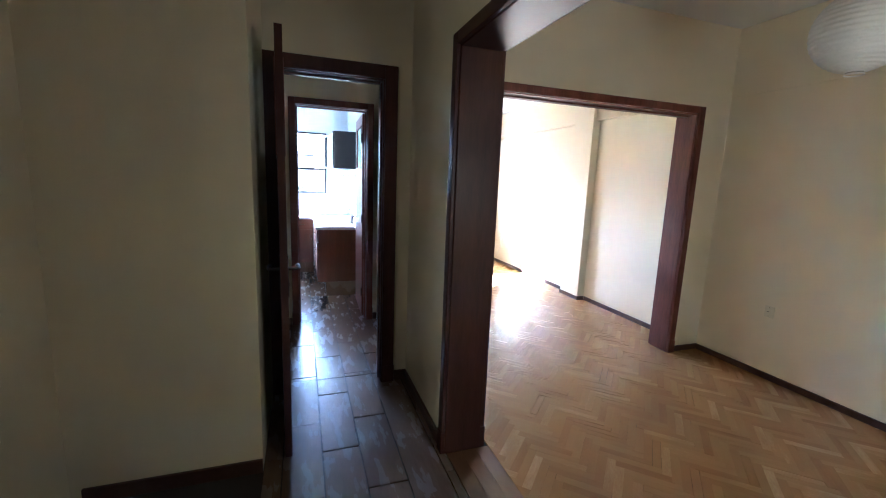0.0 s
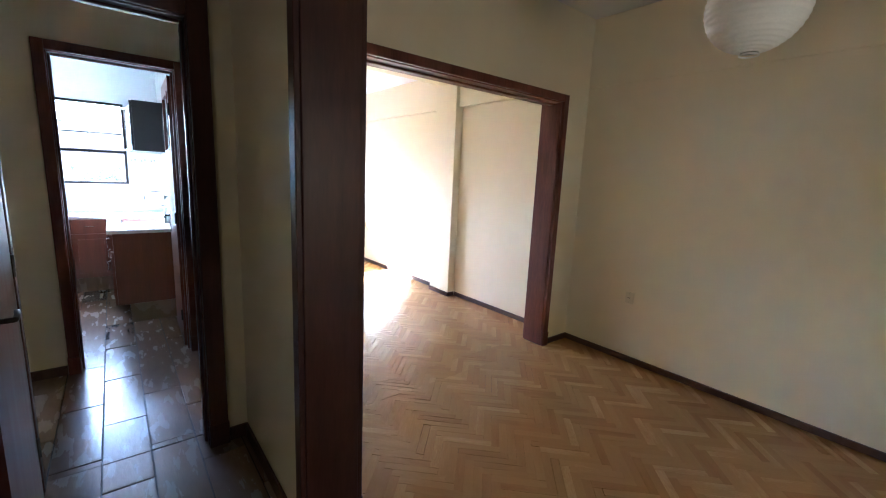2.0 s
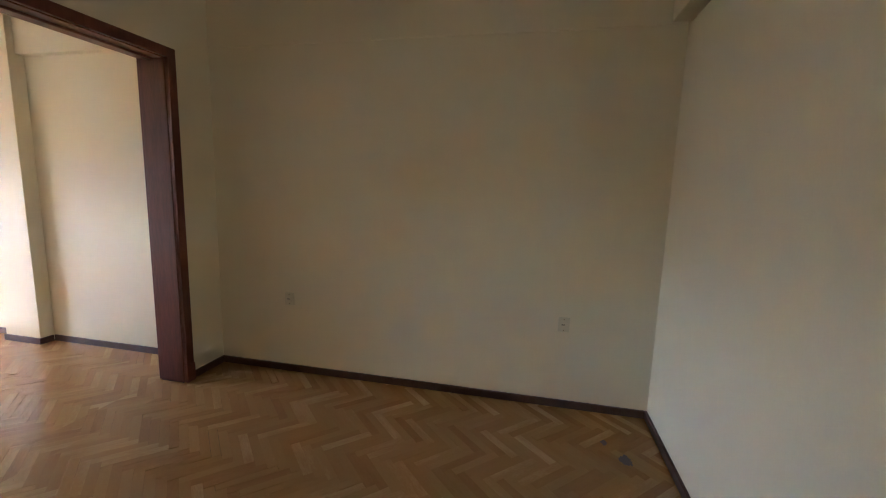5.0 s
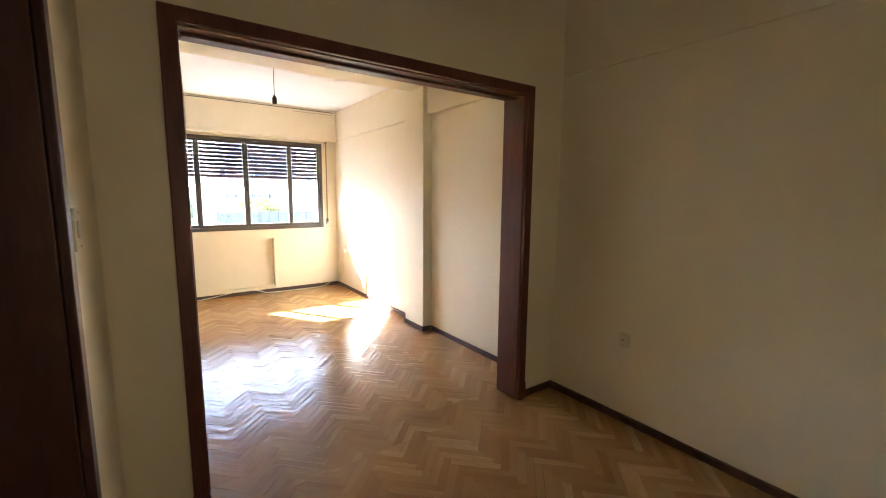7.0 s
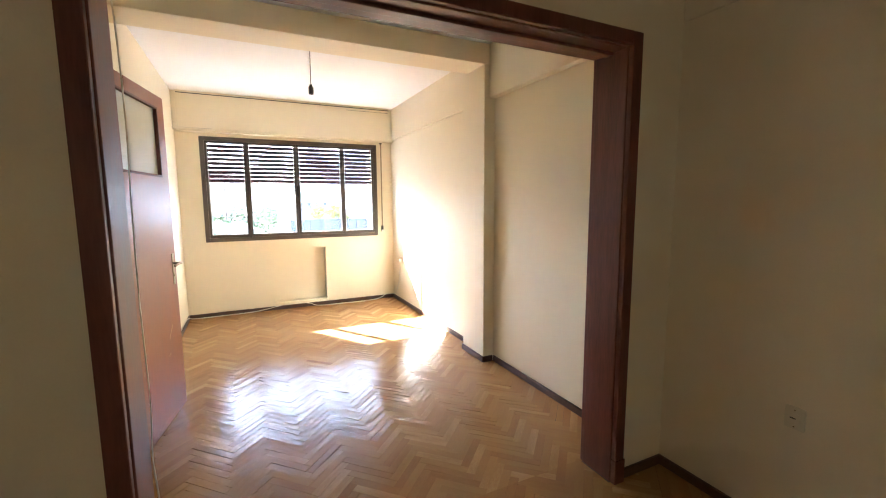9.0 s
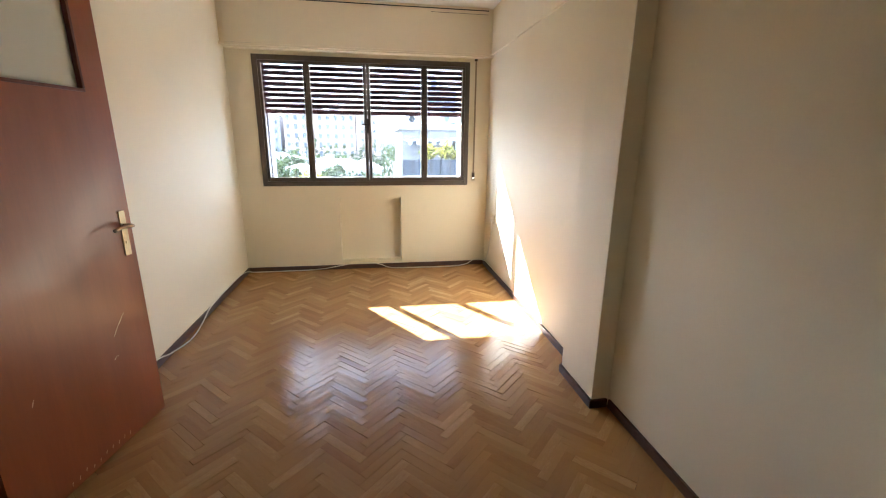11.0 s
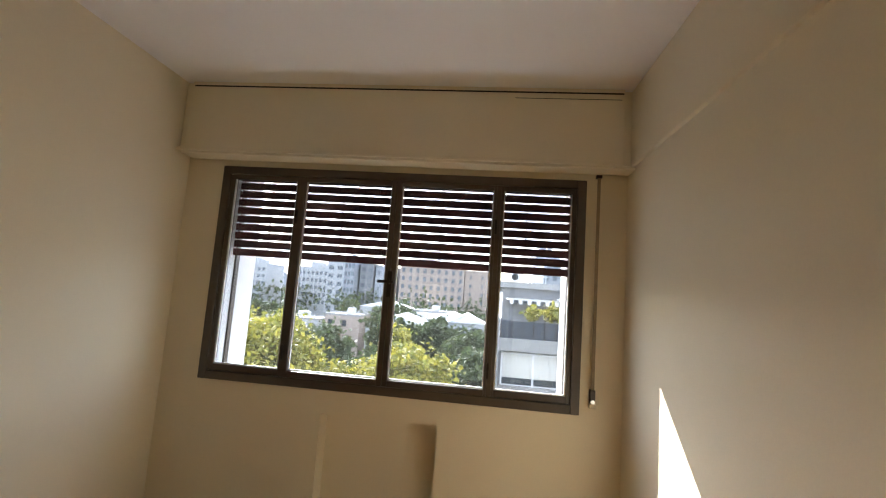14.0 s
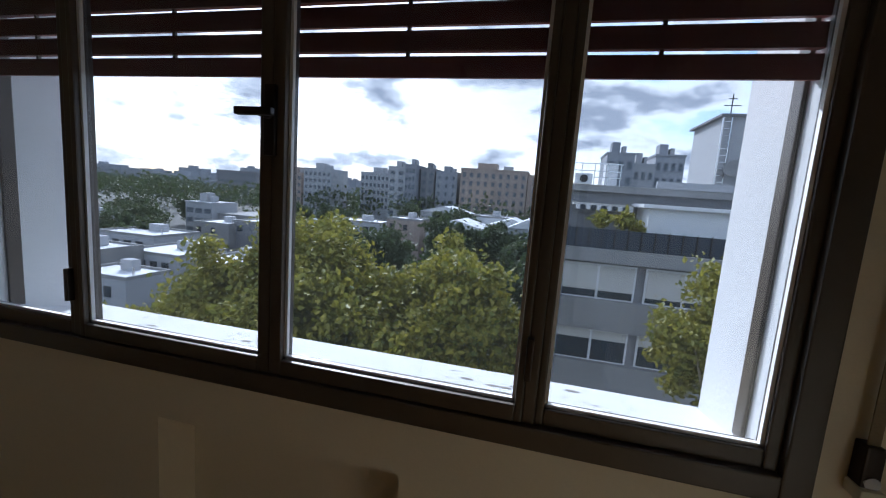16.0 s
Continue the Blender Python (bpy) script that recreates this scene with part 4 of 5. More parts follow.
def roller_shutter():
    ob = thing("roller_shutter", ((VX0 + VX1) / 2, 7.612, 1.740), "half-lowered roller shutter of dark red-brown wooden slats", "shutter")
    w = (VX1 - VX0) / 2 - 0.0125
    pitch, n = 0.0545, 11
    bm = bmesh.new()
    prof = [(-0.010, 0.0), (0.008, 0.002), (0.0105, 0.021), (0.008, 0.0425), (-0.010, 0.0445)]
    ends = [[bm.verts.new((s * w, y, z)) for y, z in prof] for s in (-1, 1)]
    for i in range(len(prof)):
        j = (i + 1) % len(prof)
        bm.faces.new((ends[0][i], ends[0][j], ends[1][j], ends[1][i]))
    bm.faces.new(ends[0][::-1])
    bm.faces.new(ends[1])
    me = mesh_of("slat", bm, SLAT)
    for k in range(n):
        s = new("slat", me)
        s.parent = ob
        s.matrix_basis = pose(0, 0, k * pitch, random.Random(k).uniform(-3, 3), 0, 0)
    hook = mesh_of("hook", boxes((-0.004, 0.004, -0.004, 0.004, -0.016, 0.004)), DARKMETAL)
    for k in range(1, n):
        for x in (-0.84, -0.36, 0.28, 0.80):
            h = new("hook", hook)
            h.parent = ob
            h.location = (x, 0, k * pitch)


def shutter_box():
    ob = thing("shutter_box", (2.5, NORTH, 2.345), "cream painted wooden shutter box over the window", "box", kind="structure")
    x0, x1 = WEST_L - 2.5 + 0.002, EAST_L - 2.5 - 0.062

    part("front_panel", boxes((x0 + 0.05, x1 - 0.004, -0.125, -0.105, 0.035, 0.436), bevel=0.003), CREAM, ob)
    part("end_panel", boxes((x0, x0 + 0.048, -0.105, -0.002, 0.035, 0.465), (x1 - 0.003, x1 + 0.058, -0.10, -0.002, 0.035, 0.465), bevel=0.002), CREAM, ob)
    part("top_rail", boxes((x0 + 0.05, x1 - 0.004, -0.122, -0.1, 0.446, 0.468), bevel=0.002), CREAM, ob)
    part("gap", boxes((x0 + 0.06, x1 - 0.01, -0.1235, -0.101, 0.4365, 0.4455)), BLACK, ob, "dark open joint")
    part("gap", boxes((x0 + 0.052, x0 + 0.42, -0.1262, -0.1, 0.0342, 0.0372)), BLACK, ob, "dark open joint")
    part("gap", boxes((x1 - 0.62, x1 - 0.02, -0.1256, -0.124, 0.402, 0.4055)), BLACK, ob, "dark crack along the board")
    part("moulding", boxes((x0, x1 + 0.03, -0.142, -0.006, 0.014, 0.034), (x0 + 0.03, x1 + 0.06, -0.132, -0.012, -0.002, 0.0135), bevel=0.004), CREAM, ob, "stepped cream moulding under the box")
    part("soffit_filler", boxes((VX0 - 2.53, VX1 - 2.47, -0.001, 0.07, -0.045, 0.03)), CREAM, ob)
    part("bottom_board", boxes((x0 + 0.03, x1 + 0.055, -0.11, -0.002, 0.0345, 0.046)), CREAM, ob)


def blind_strap():
    ob = thing("blind_strap", (3.716, NORTH, 1.035), "beige shutter strap with metal winder on the wall", "strap")
    part("strap", boxes((-0.009, 0.009, -0.024, -0.021, 0.06, 1.30)), STRAP, ob, "beige woven strap")
    part("winder", boxes((-0.014, 0.014, -0.034, -0.001, 0.0, 0.085), bevel=0.004), DARKMETAL, ob, "worn metal winder")
    bm = cyl(bmesh.new(), (0, -0.038, 0.022), (0, -0.03, 0.022), 0.012)
    part("screw", bm, STEEL, ob)
    part("lip", boxes((-0.018, 0.018, -0.045, -0.002, -0.012, 0.012), bevel=0.004), PLASTIC, ob)
    part("guide", boxes((-0.016, 0.016, -0.03, -0.001, 1.285, 1.303), bevel=0.003), DARKMETAL, ob)


STRAP = material("beige_woven_strap", (0.30, 0.24, 0.15), 0.9, var=0.2, scale=20, fine=200, bump=0.3)
living_window()
roller_shutter()
shutter_box()
blind_strap()


# ---- small fittings ----
def socket(at, turn, label, double=False):
    ob = thing("wall_socket", at, label, "socket", turn=turn)
    part("plate", boxes((-0.036, 0.036, -0.014, -0.0005, -0.048, 0.048), bevel=0.004), PLASTIC, ob)
    bm = boxes((-0.02, 0.02, -0.017, -0.0135, -0.02, 0.022), bevel=0.002)
    part("insert", bm, PLASTIC, ob)
    slots = boxes((-0.015, 0.006, -0.0178, -0.0165, -0.002, 0.003))
    part("slot", slots, BLACK, ob, "dark socket slot")
    for z in (-0.036, 0.036):
        part("screw", cyl(bmesh.new(), (0, -0.0138, z), (0, -0.0152, z), 0.003, seg=8), STEEL, ob)
    return ob


socket((EAST_D, 2.345, 0.57), -90, "ivory plastic wall socket on the bare dining wall")
socket((EAST_D, 0.36, 0.572), -90, "ivory plastic wall socket near the room's corner")
sock = socket((EAST_L, 7.14, 0.635), -90, "white wall socket with a cable running down")
part("plug", boxes((-0.018, 0.018, -0.045, -0.013, -0.03, 0.012), bevel=0.006), CABLE, sock, "white cable plug")

sw = thing("light_switch", (WEST_D, 2.36, 1.42), "ivory rocker switch on the cream wall", "switch", turn=90)
part("plate", boxes((-0.036, 0.036, -0.010, -0.0005, -0.058, 0.058), bevel=0.004), PLASTIC, sw)
part("rocker", boxes((-0.015, 0.015, -0.017, -0.0095, -0.024, 0.024), bevel=0.003), PLASTIC, sw)
for z in (-0.046, 0.046):
    part("screw", cyl(bmesh.new(), (0, -0.0138, z), (0, -0.0152, z), 0.003, seg=8), STEEL, sw)

cable_pts = [(EAST_L - 0.03, 7.14, 0.60), (EAST_L - 0.024, 7.17, 0.45), (EAST_L - 0.026, 7.24, 0.25), (EAST_L - 0.03, 7.36, 0.10), (EAST_L - 0.05, 7.45, 0.075), (EAST_L - 0.13, NORTH - 0.03, 0.068), (EAST_L - 0.24, NORTH - 0.05, 0.02),
             (3.45, NORTH - 0.075, 0.006), (3.1, NORTH - 0.07, 0.006), (2.75, NORTH - 0.045, 0.006), (2.62, NORTH - 0.024, 0.045), (2.50, NORTH - 0.02, 0.069), (2.30, NORTH - 0.022, 0.066), (2.18, NORTH - 0.026, 0.05), (1.9, NORTH - 0.03, 0.012), (1.5, NORTH - 0.032, 0.006), (1.2, NORTH - 0.034, 0.007),
             (WEST_L + 0.022, NORTH - 0.08, 0.03), (WEST_L + 0.012, 7.2, 0.068), (WEST_L + 0.012, 6.7, 0.069), (WEST_L + 0.02, 6.35, 0.06), (WEST_L + 0.035, 6.1, 0.012), (WEST_L + 0.055, 5.85, 0.006), (WEST_L + 0.03, 5.6, 0.03), (WEST_L + 0.01, 5.4, 0.068), (WEST_L + 0.01, 4.9, 0.069), (WEST_L + 0.01, 4.35, 0.069)]
solid("cable", tube(smooth_line(cable_pts, 6), 0.0052, 7), CABLE, "white cable lying loosely along the skirting", "cable", kind="", smooth=True)["kind"] = "thing"

cord_pts = [(1.512, MID_N - 0.02, 2.19), (1.53, MID_N + 0.004, 2.10), (1.536, MID_N + 0.012, 1.75), (1.530, MID_N + 0.014, 1.50), (1.527, MID_N + 0.012, 1.15), (1.530, MID_N + 0.016, 0.80), (1.523, MID_N + 0.012, 0.60), (1.530, MID_N + 0.018, 0.40), (1.528, MID_N + 0.02, 0.15), (1.50, MID_N + 0.04, 0.006), (1.42, MID_N + 0.05, 0.006)]
solid("loose_cord", tube(smooth_line(cord_pts, 5), 0.0025, 6), CABLE, "thin pale cord hanging down the opening's lining", "cord", kind="", smooth=True)["kind"] = "thing"

bulb = thing("pendant_socket", (2.412, 5.18, CEIL), "bare black lamp holder hanging on its flex", "lamp")
part("flex", tube([(0, 0, 0), (0.001, 0, -0.15), (0, 0.001, -0.37)], 0.003, 6), BLACK, bulb)
part("holder", lathe([(0.001, -0.36), (0.010, -0.362), (0.013, -0.375), (0.021, -0.385), (0.021, -0.425), (0.019, -0.44), (0.012, -0.44), (0.001, -0.43)], 16), BLACK, bulb, smooth=True)
part("ceiling_rose", lathe([(0.001, -0.03), (0.03, -0.028), (0.045, -0.01), (0.048, 0)], 20), PLASTIC, bulb, smooth=True)

LR = 0.172
lantern = thing("paper_lantern", (2.45, 1.30, CEIL_D), "round white ribbed paper lantern hanging from the ceiling", "lamp")
prof = []
RIBS = 22
for i in range(RIBS * 4 + 1):
    a = math.pi * (0.055 + 0.89 * i / (RIBS * 4))
    r = LR * (1 + 0.010 * math.cos(2 * math.pi * i / 4))
    prof.append((r * math.sin(a), 2.225 - CEIL_D - r * math.cos(a) * 0.97))
part("shade", lathe(prof, 48), PAPER, lantern, "ribbed white rice paper", True)
part("cord", tube([(0, 0, 0), (0.001, 0, -0.3), (0, 0, -0.6)], 0.003, 6), CABLE, lantern)
part("lower_ring", lathe([(0.030, 2.05 - CEIL_D), (0.034, 2.048 - CEIL_D), (0.034, 2.053 - CEIL_D), (0.030, 2.053 - CEIL_D)], 24), PAPER, lantern, "thin wire ring")


# ---- kitchen ----
def cabinet(name, at, w, d, z0, z1, turn, label, doors=1, mat=CABINET):
    """Base or wall unit: local x along its front, front at local y = 0, body behind it."""
    ob = thing(name, at, label, "cabinet", group="kitchen units", turn=turn)
    body = part("body", boxes((0, w, 0.02, d, z0, z1), bevel=0.003), mat, ob)
    if z0 < 0.3:
        part("plinth", boxes((0.0, w, 0.11, d, 0, z0 - 0.001)), TILE, ob, "recessed brown tiled plinth")
    for k in range(doors):
        a, b = w * k / doors + 0.004, w * (k + 1) / doors - 0.004
        dr = part("door", boxes((a, b, 0.0, 0.019, z0 + 0.006, z1 - 0.17 if z0 < 0.3 else z1 - 0.006), bevel=0.003), mat, ob)
        part("panel", boxes((a + 0.05, b - 0.05, -0.006, 0.001, z0 + 0.06, (z1 - 0.23 if z0 < 0.3 else z1 - 0.06)), bevel=0.004), mat, dr)
        part("handle", tube([(b - 0.03, -0.004, (z0 + z1) / 2), (b - 0.03, -0.028, (z0 + z1) / 2 + 0.01), (b - 0.03, -0.028, (z0 + z1) / 2 + 0.08), (b - 0.03, -0.004, (z0 + z1) / 2 + 0.09)], 0.005), STEEL, dr, "steel bow handle")
        if z0 < 0.3:
            dw = part("drawer", boxes((a, b, 0.0, 0.019, z1 - 0.16, z1 - 0.008), bevel=0.003), mat, ob)
            part("handle", tube([((a + b) / 2 - 0.045, -0.002, z1 - 0.08), ((a + b) / 2 - 0.04, -0.026, z1 - 0.08), ((a + b) / 2 + 0.04, -0.026, z1 - 0.08), ((a + b) / 2 + 0.045, -0.002, z1 - 0.08)], 0.005), STEEL, dw, "steel bow handle")
    return ob


cabinet("kitchen_base_unit", (0.41, 6.15, 0), 0.64, 0.575, 0.185, 0.87, -90, "reddish wooden base unit, its side towards the door", 1)
cabinet("kitchen_base_unit", (0.41, 6.80, 0), 0.64, 0.575, 0.185, 0.87, -90, "reddish wooden base unit under the sink", 1)
cabinet("kitchen_base_unit", (-0.29, 6.84, 0), 0.69, 0.60, 0.185, 0.87, 0, "reddish wooden base unit below the window", 2)
cabinet("kitchen_wall_cupboard", (0.66, 7.44, 0), 1.24, 0.325, 1.655, 2.17, -90, "near-black wall cupboard above the sink", 2, CUPBOARD)
top = solid("worktop", boxes((0.39, 0.99, 5.495, 6.05, 0.872, 0.905), (0.39, 0.50, 6.05, 6.50, 0.872, 0.905), (0.86, 0.99, 6.05, 6.50, 0.872, 0.905), (0.39, 0.99, 6.50, 7.445, 0.872, 0.905), (-0.30, 0.3895, 6.82, 7.445, 0.872, 0.905), bevel=0.003), MARBLE, "pale stone kitchen worktop round the corner", "worktop", kind="")
top["kind"] = "thing"
sink = thing("kitchen_sink", (0.68, 6.275, 0.872), "steel kitchen sink set into the worktop", "sink")
part("basin", boxes((-0.178, -0.172, -0.223, 0.223, -0.15, 0.034), (0.172, 0.178, -0.223, 0.223, -0.15, 0.034), (-0.172, 0.172, -0.223, -0.217, -0.15, 0.034), (-0.172, 0.172, 0.217, 0.223, -0.15, 0.034), (-0.172, 0.172, -0.217, 0.217, -0.15, -0.144)), STEEL, sink)
part("rim", boxes((-0.19, -0.172, -0.235, 0.235, 0.034, 0.037), (0.172, 0.19, -0.235, 0.235, 0.034, 0.037), (-0.172, 0.172, -0.235, -0.217, 0.034, 0.037), (-0.172, 0.172, 0.217, 0.235, 0.034, 0.037)), STEEL, sink)
tap = thing("kitchen_tap", (0.985, 6.30, 1.16), "chrome wall tap above the sink", "tap")
part("spout", tube(smooth_line([(0, 0, 0), (-0.05, 0, 0), (-0.10, 0, 0.05), (-0.18, 0, 0.06), (-0.24, 0, 0.02), (-0.25, 0, -0.03)], 5), 0.010), STEEL, tap, smooth=True)
for dy in (-0.08, 0.08):
    part("valve", cyl(bmesh.new(), (0, dy, 0), (-0.06, dy, 0), 0.016), STEEL, tap)
    part("cross_handle", boxes((-0.08, -0.062, dy - 0.03, dy + 0.03, -0.006, 0.006), (-0.08, -0.062, dy - 0.006, dy + 0.006, -0.03, 0.03), bevel=0.003), STEEL, tap)
part("body", boxes((-0.02, 0.006, -0.10, 0.10, -0.015, 0.015), bevel=0.005), STEEL, tap)
bottle = thing("soap_bottle", (0.90, 5.98, 0.905), "small pale soap bottle on the worktop", "bottle")
part("body", lathe([(0.001, 0), (0.028, 0.001), (0.030, 0.01), (0.030, 0.10), (0.012, 0.13), (0.012, 0.145), (0.001, 0.146)], 16), EXTWHITE, bottle, smooth=True)
part("pump", tube([(0, 0, 0.145), (0, 0, 0.185), (-0.04, 0, 0.185)], 0.005), BLACK, bottle)
border = thing("tile_border", (0.985, 6.9, 1.56), "decorated tile border with grey motifs", "tile", kind="structure")
rng = random.Random(2)
for k in range(7):
    b = part("tile", boxes((-0.004, 0.006, k * 0.15 - 0.6, k * 0.15 - 0.455, -0.045, 0.045)), KITCHEN_WALL, border)
    part("motif", boxes((-0.006, -0.0035, k * 0.15 - 0.58, k * 0.15 - 0.55, -0.02, 0.012), (-0.006, -0.0035, k * 0.15 - 0.54, k * 0.15 - 0.51, -0.012, 0.024)), CONCRETE, b, "grey printed motif")
for k in range(3):
    b = part("tile", boxes((-0.335 + k * 0.105, -0.235 + k * 0.105, 0.540, 0.552, -0.045, 0.045)), KITCHEN_WALL, border)
    part("motif", boxes((-0.315 + k * 0.105, -0.29 + k * 0.105, 0.538, 0.5405, -0.02, 0.012), (-0.28 + k * 0.105, -0.255 + k * 0.105, 0.538, 0.5405, -0.01, 0.022)), CONCRETE, b, "grey printed motif")

kw = thing("window_2", (0.145, KB, KZ0), "dark steel kitchen window with an open casement", "window", kind="structure")
hw, hh = (KX1 - KX0) / 2, KZ1 - KZ0
part("window_frame", boxes((-hw, -hw + 0.03, -0.01, 0.04, 0, hh), (hw - 0.03, hw, -0.01, 0.04, 0, hh), (-hw + 0.03, hw - 0.03, -0.01, 0.04, 0, 0.03), (-hw + 0.03, hw - 0.03, -0.01, 0.04, hh - 0.03, hh), bevel=0.003), DARKMETAL, kw, "dark painted steel frame")
for z, t in ((0.40, 0.02), (0.62, 0.008), (0.73, 0.008), (0.93, 0.008)):
    part("bar", boxes((-hw + 0.03, hw - 0.03, 0.0, 0.03, z - t, z + t)), DARKMETAL, kw)
part("pane", boxes((-hw + 0.03, hw - 0.03, 0.012, 0.016, 0.03, hh - 0.03)), GLASS, kw).visible_shadow = False
bm = boxes((0, 0.02, -0.36, 0, 0, 0.025), (0, 0.02, -0.36, 0, 0.5, 0.525), (0, 0.02, -0.36, -0.335, 0.025, 0.5), (0, 0.02, -0.025, 0, 0.025, 0.5))
bm.transform(Matrix.Translation((hw - 0.03, -0.012, 0.42)) @ Matrix.Rotation(radians(12), 4, "Z"))
part("casement", bm, DARKMETAL, kw, "open dark steel casement")


hw3 = thing("window_3", (-0.90, (HWY0 + HWY1) / 2, HWZ0), "small unseen hall window, assumed for the light from the west", "window", kind="structure")
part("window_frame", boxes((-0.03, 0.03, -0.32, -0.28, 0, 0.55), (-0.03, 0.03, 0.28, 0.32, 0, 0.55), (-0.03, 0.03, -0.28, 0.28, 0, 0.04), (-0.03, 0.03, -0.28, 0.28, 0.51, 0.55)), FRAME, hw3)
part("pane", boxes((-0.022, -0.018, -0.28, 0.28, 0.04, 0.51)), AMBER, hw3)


# added window out of view, only there to house the dining fill lamp
hw4 = thing("dining_fill_window", ((SWX0 + SWX1) / 2, SOUTH - 0.1, SWZ0), "small dining room window added out of view to hold a fill lamp", "window", kind="structure")
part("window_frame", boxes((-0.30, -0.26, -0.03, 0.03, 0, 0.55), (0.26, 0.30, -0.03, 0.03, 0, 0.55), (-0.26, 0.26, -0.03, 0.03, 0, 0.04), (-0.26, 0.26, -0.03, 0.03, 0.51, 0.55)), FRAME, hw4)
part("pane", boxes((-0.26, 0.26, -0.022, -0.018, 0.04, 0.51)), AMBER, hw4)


def paint_flakes():
    """Chipped patches and grit on the sloping outer sill."""
    rng = random.Random(31)
    bm = bmesh.new()
    for k in range(60):
        x, y = rng.uniform(VX0 + 0.05, VX1 - 0.05), rng.uniform(7.66, OUT - 0.01)
        r = rng.choice((0.003, 0.004, 0.005, 0.007, 0.014))
        ring = []
        for j in range(9):
            a = 2 * math.pi * j / 9
            px, py = x + 1.7 * r * rng.uniform(0.5, 1.1) * math.cos(a), y + 0.7 * r * rng.uniform(0.5, 1.1) * math.sin(a)
            ring.append(bm.verts.new((px, py, VZ0 + 0.0132 - 0.055 * (py - 7.56) / (OUT - 7.53))))
        bm.faces.new(ring)
    solid("paint_flakes", bm, FLAKE, "grey chipped paint patches on the outer sill", "flakes", kind="stuff")


paint_flakes()


# ---- floors: herringbone parquet, threshold boards, tiles ----
SW, SL = 0.047, 0.282


def clip_poly(poly, x0, x1, y0, y1):
    for ax, lim, sgn in ((0, x0, 1), (0, x1, -1), (1, y0, 1), (1, y1, -1)):
        out = []
        for i, p in enumerate(poly):
            q = poly[(i + 1) % len(poly)]
            dp, dq = sgn * (p[ax] - lim), sgn * (q[ax] - lim)
            if dp >= 0:
                out.append(p)
            if dp * dq < 0:
                s = dp / (dp - dq)
                out.append((p[0] + s * (q[0] - p[0]), p[1] + s * (q[1] - p[1])))
        poly = out
        if len(poly) < 3:
            return []
    return poly


def stave_mesh(e):
    bm = bmesh.new()
    box(bm, -SL / 2 + e, SL / 2 - e, -SW / 2 + e, SW / 2 - e, -0.01, 0.0, bevel=0.0)
    top = [q for q in bm.edges if all(v.co.z > -0.001 for v in q.verts)]
    bmesh.ops.bevel(bm, geom=top, offset=0.0003, segments=1, affect="EDGES")
    return mesh_of("stave", bm, OAK)


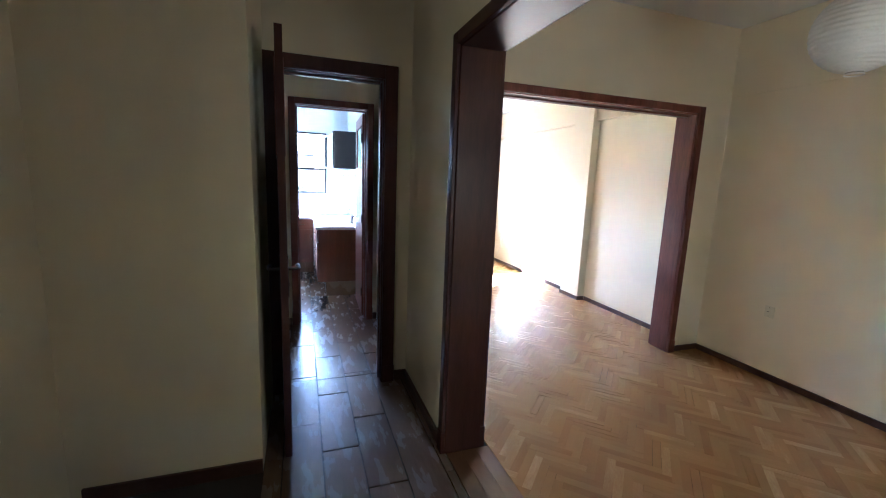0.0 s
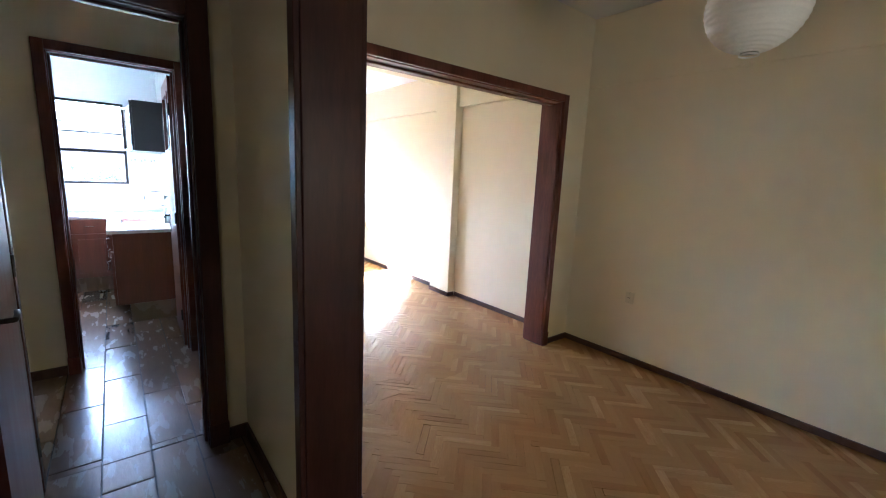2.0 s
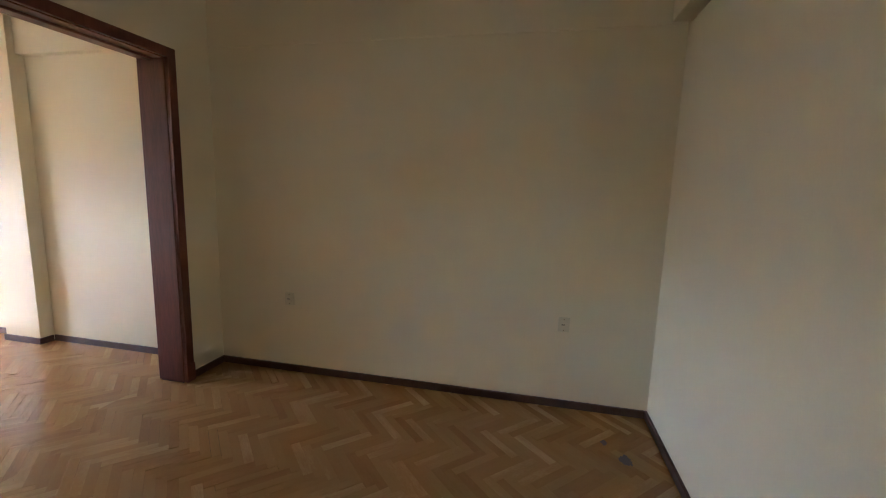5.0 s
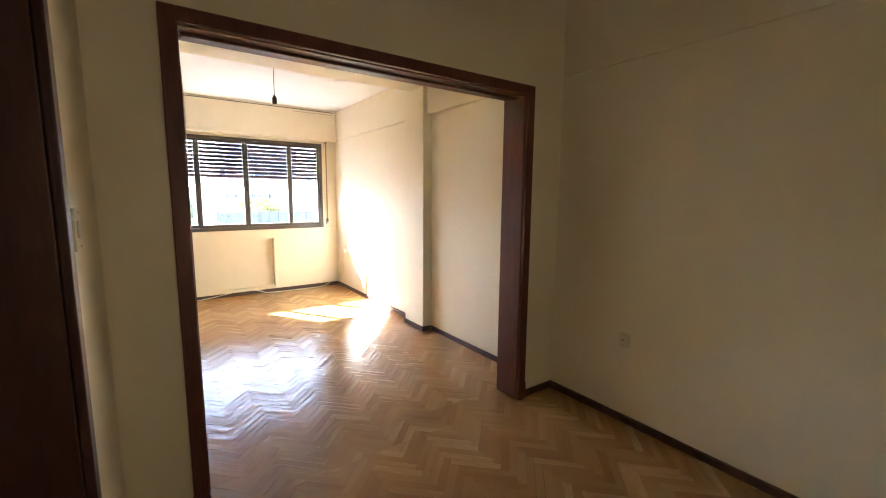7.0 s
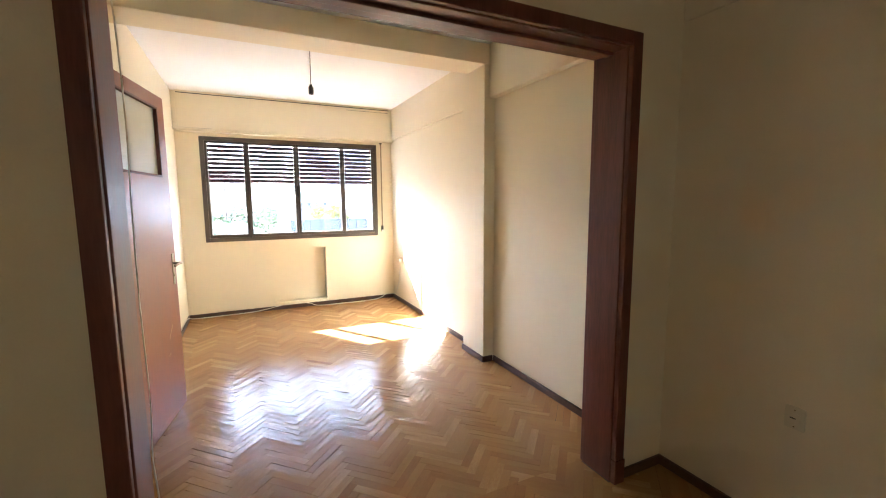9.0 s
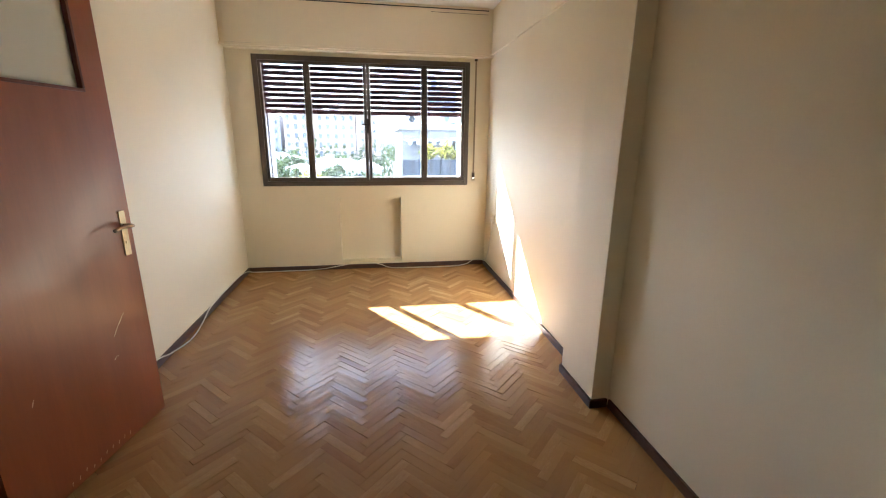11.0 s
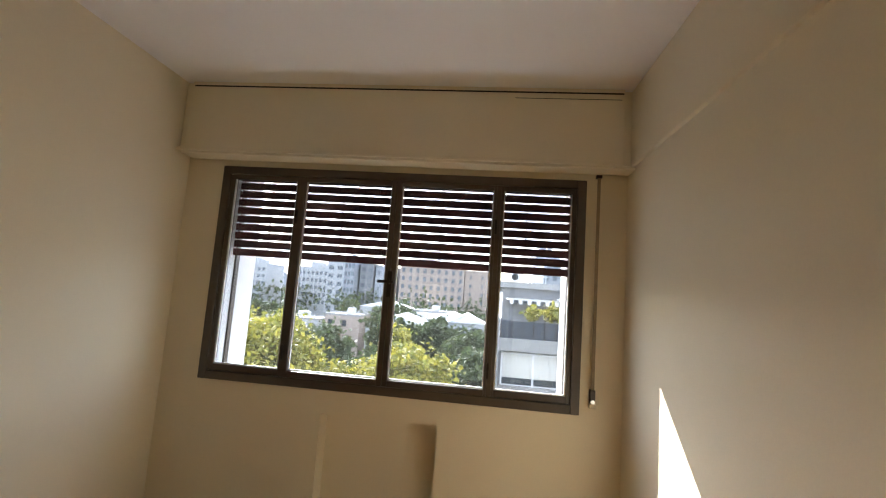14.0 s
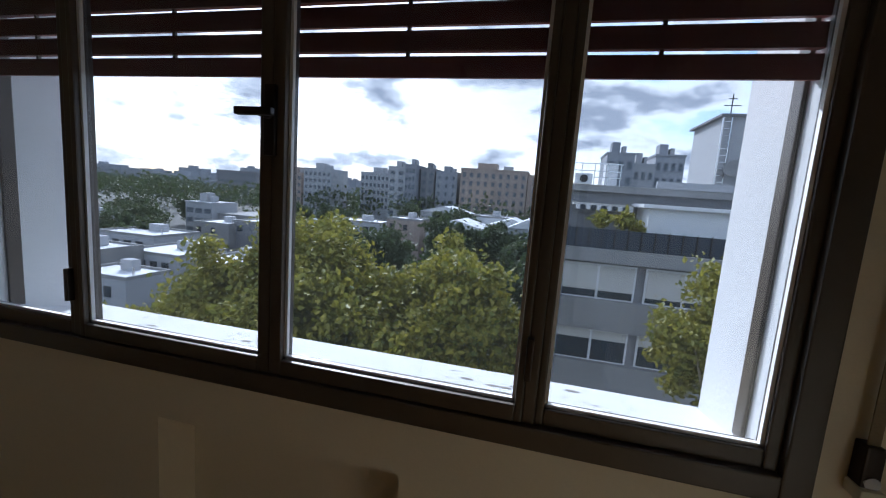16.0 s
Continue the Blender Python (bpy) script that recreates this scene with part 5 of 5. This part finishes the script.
def parquet():
    rng = random.Random(5)
    floor_ob = thing("floor_parquet", (2.5, 3.5, 0), "worn lacquered oak herringbone parquet with gaps", "floor", kind="structure")
    gaps = [0.00003] * 11 + [0.0001, 0.0002, 0.0005, 0.0014]
    shared = {e: stave_mesh(e) for e in gaps}
    c45 = math.sqrt(0.5)
    areas = [(1.262, EAST_D - 0.005, SOUTH + 0.005, 2.95), (O2L + 0.004, O2R - 0.004, 2.95, 3.165), (WEST_L + 0.005, EAST_L - 0.005, 3.165, NORTH - 0.005)]
    rest = {0: ([], []), 1: ([], [])}
    count = 0
    for j in range(-14, 15):
        for k in range(-160, 260):
            bx, by = k * SW + j * SL, k * SW - j * SL
            for kind, (u0, v0, du, dv) in enumerate(((bx, by, SL, SW), (bx + SL, by + SW - SL, SW, SL))):
                cu, cv = u0 + du / 2, v0 + dv / 2
                cx, cy = (cu - cv) * c45 + 1.32, (cu + cv) * c45 - 0.4
                if not (0.9 < cx < 4.2 and -0.5 < cy < 7.8):
                    continue
                turn = 45 if kind == 0 else 135
                tx, ty, dz = rng.gauss(0, 1.15), rng.gauss(0, 0.85), -rng.random() * 0.0007
                e = rng.choice(gaps)
                inside = any(a + 0.13 < cx < b - 0.13 and c + 0.13 < cy < d - 0.13 for a, b, c, d in areas)
                if inside and 3.55 < cy < 5.75 and 1.75 < cx < 3.55 and count < 300:
                    ob = new("stave", shared[e])
                    ob.parent = floor_ob
                    ob.matrix_parent_inverse = floor_ob.matrix_world.inverted()
                    ob.matrix_basis = pose(cx, cy, dz, tx, ty * 0.4, turn)
                    count += 1
                    continue
                corners = [(u0 + e, v0 + e), (u0 + du - e, v0 + e), (u0 + du - e, v0 + dv - e), (u0 + e, v0 + dv - e)]
                poly = [((u - v) * c45 + 1.32, (u + v) * c45 - 0.4) for u, v in corners]
                for area in areas:
                    piece = clip_poly(poly, *area)
                    if len(piece) < 3:
                        continue
                    verts, faces = rest[kind]
                    a = radians(turn)
                    ca, sa = math.cos(a), math.sin(a)
                    base, n = len(verts), len(piece)
                    loc = [((x - 2.5) * ca + (y - 3.5) * sa, -(x - 2.5) * sa + (y - 3.5) * ca) for x, y in piece]
                    mx, my = sum(p[0] for p in loc) / n, sum(p[1] for p in loc) / n
                    tilt = [dz + radians(tx) * (q - my) - radians(ty * 0.4) * (p - mx) for p, q in loc]
                    verts += [(p, q, z) for (p, q), z in zip(loc, tilt)] + [(p, q, -0.01) for p, q in loc]
                    faces.append(list(range(base, base + n)))
                    faces += [[base + (i + 1) % n, base + i, base + n + i, base + n + (i + 1) % n] for i in range(n)]
    for kind, turn in ((0, 45), (1, 135)):
        me = bpy.data.meshes.new("staves")
        me.from_pydata(rest[kind][0], [], rest[kind][1])
        me.materials.append(OAK)
        ob = tagged(new("staves", me), "the further herringbone staves", kind="stuff")
        ob.parent = floor_ob
        ob.matrix_parent_inverse = floor_ob.matrix_world.inverted()
        ob.matrix_basis = pose(2.5, 3.5, 0, 0, 0, turn)


def tiles():
    rng = random.Random(9)
    ob = thing("floor_tiles", (0, 1, 0), "brown-grey wood-look porcelain tiles laid lengthwise", "floor", kind="structure")
    cache = {}
    w, ln, g = 0.208, 0.642, 0.006
    for c in range(-5, 5):
        x0 = 0.114 + c * w
        off = (2.613 - (0.295 if c % 2 else 0.0)) % ln
        for r in range(-3, 12):
            y0 = off + r * ln
            for (ax0, ax1, ay0, ay1) in ((HALL_W, 0.998, HALL_S, 3.2), (-0.9, 0.998, 3.2, 7.45)):
                xa, xb, ya, yb = max(x0, ax0), min(x0 + w, ax1), max(y0, ay0), min(y0 + ln, ay1)
                if xb - xa < 0.02 or yb - ya < 0.02:
                    continue
                if xa < 0.02 and yb > 2.245 and ya < 3.07:
                    xa = 0.02
                    if xb - xa < 0.02:
                        continue
                key = (round(xb - xa, 3), round(yb - ya, 3))
                if key not in cache:
                    bm = boxes((-key[0] / 2 + g / 2, key[0] / 2 - g / 2, -key[1] / 2 + g / 2, key[1] / 2 - g / 2, -0.011, 0), bevel=0.0014)
                    cache[key] = mesh_of("tile", bm, TILE)
                t = new("tile", cache[key])
                t.parent = ob
                t.matrix_parent_inverse = ob.matrix_world.inverted()
                t.matrix_basis = pose((xa + xb) / 2, (ya + yb) / 2, -rng.random() * 0.0004, rng.gauss(0, 0.35), rng.gauss(0, 0.2))


def threshold():
    ob = thing("threshold", (1.12, 1.05, 0), "dark oak threshold boards between tiles and parquet", "threshold", kind="structure")
    for x0, x1 in ((1.0, 1.088), (1.0885, 1.1765), (1.177, 1.26)):
        for y0, y1 in ((SOUTH + 0.21, 1.12), (1.1205, O1N)):
            bm = boxes((x0 - 1.12, x1 - 1.12, y0 - 1.05, y1 - 1.05, -0.011, 0.0), bevel=0.001)
            bm.transform(Matrix.Rotation(radians(90), 4, "Z") @ Matrix.Identity(4))
            b = part("board", bm, DARKOAK, ob)
            b.matrix_basis = pose(0, 0, 0, 0, 0, -90)


parquet()
threshold()
tiles()

rng = random.Random(77)


def stain(x, y, rx, ry):
    bm = bmesh.new()
    n = 26
    ring = [bm.verts.new((x + rx * math.cos(2 * math.pi * k / n) * rng.uniform(0.6, 1.1), y + ry * math.sin(2 * math.pi * k / n) * rng.uniform(0.6, 1.1), 0.0016)) for k in range(n)]
    bm.faces.new(ring)
    solid("floor_stain", bm, STAIN, "dark old stain on the parquet", "stain")


stain(3.42, 0.03, 0.055, 0.035)
stain(3.56, 0.12, 0.03, 0.02)
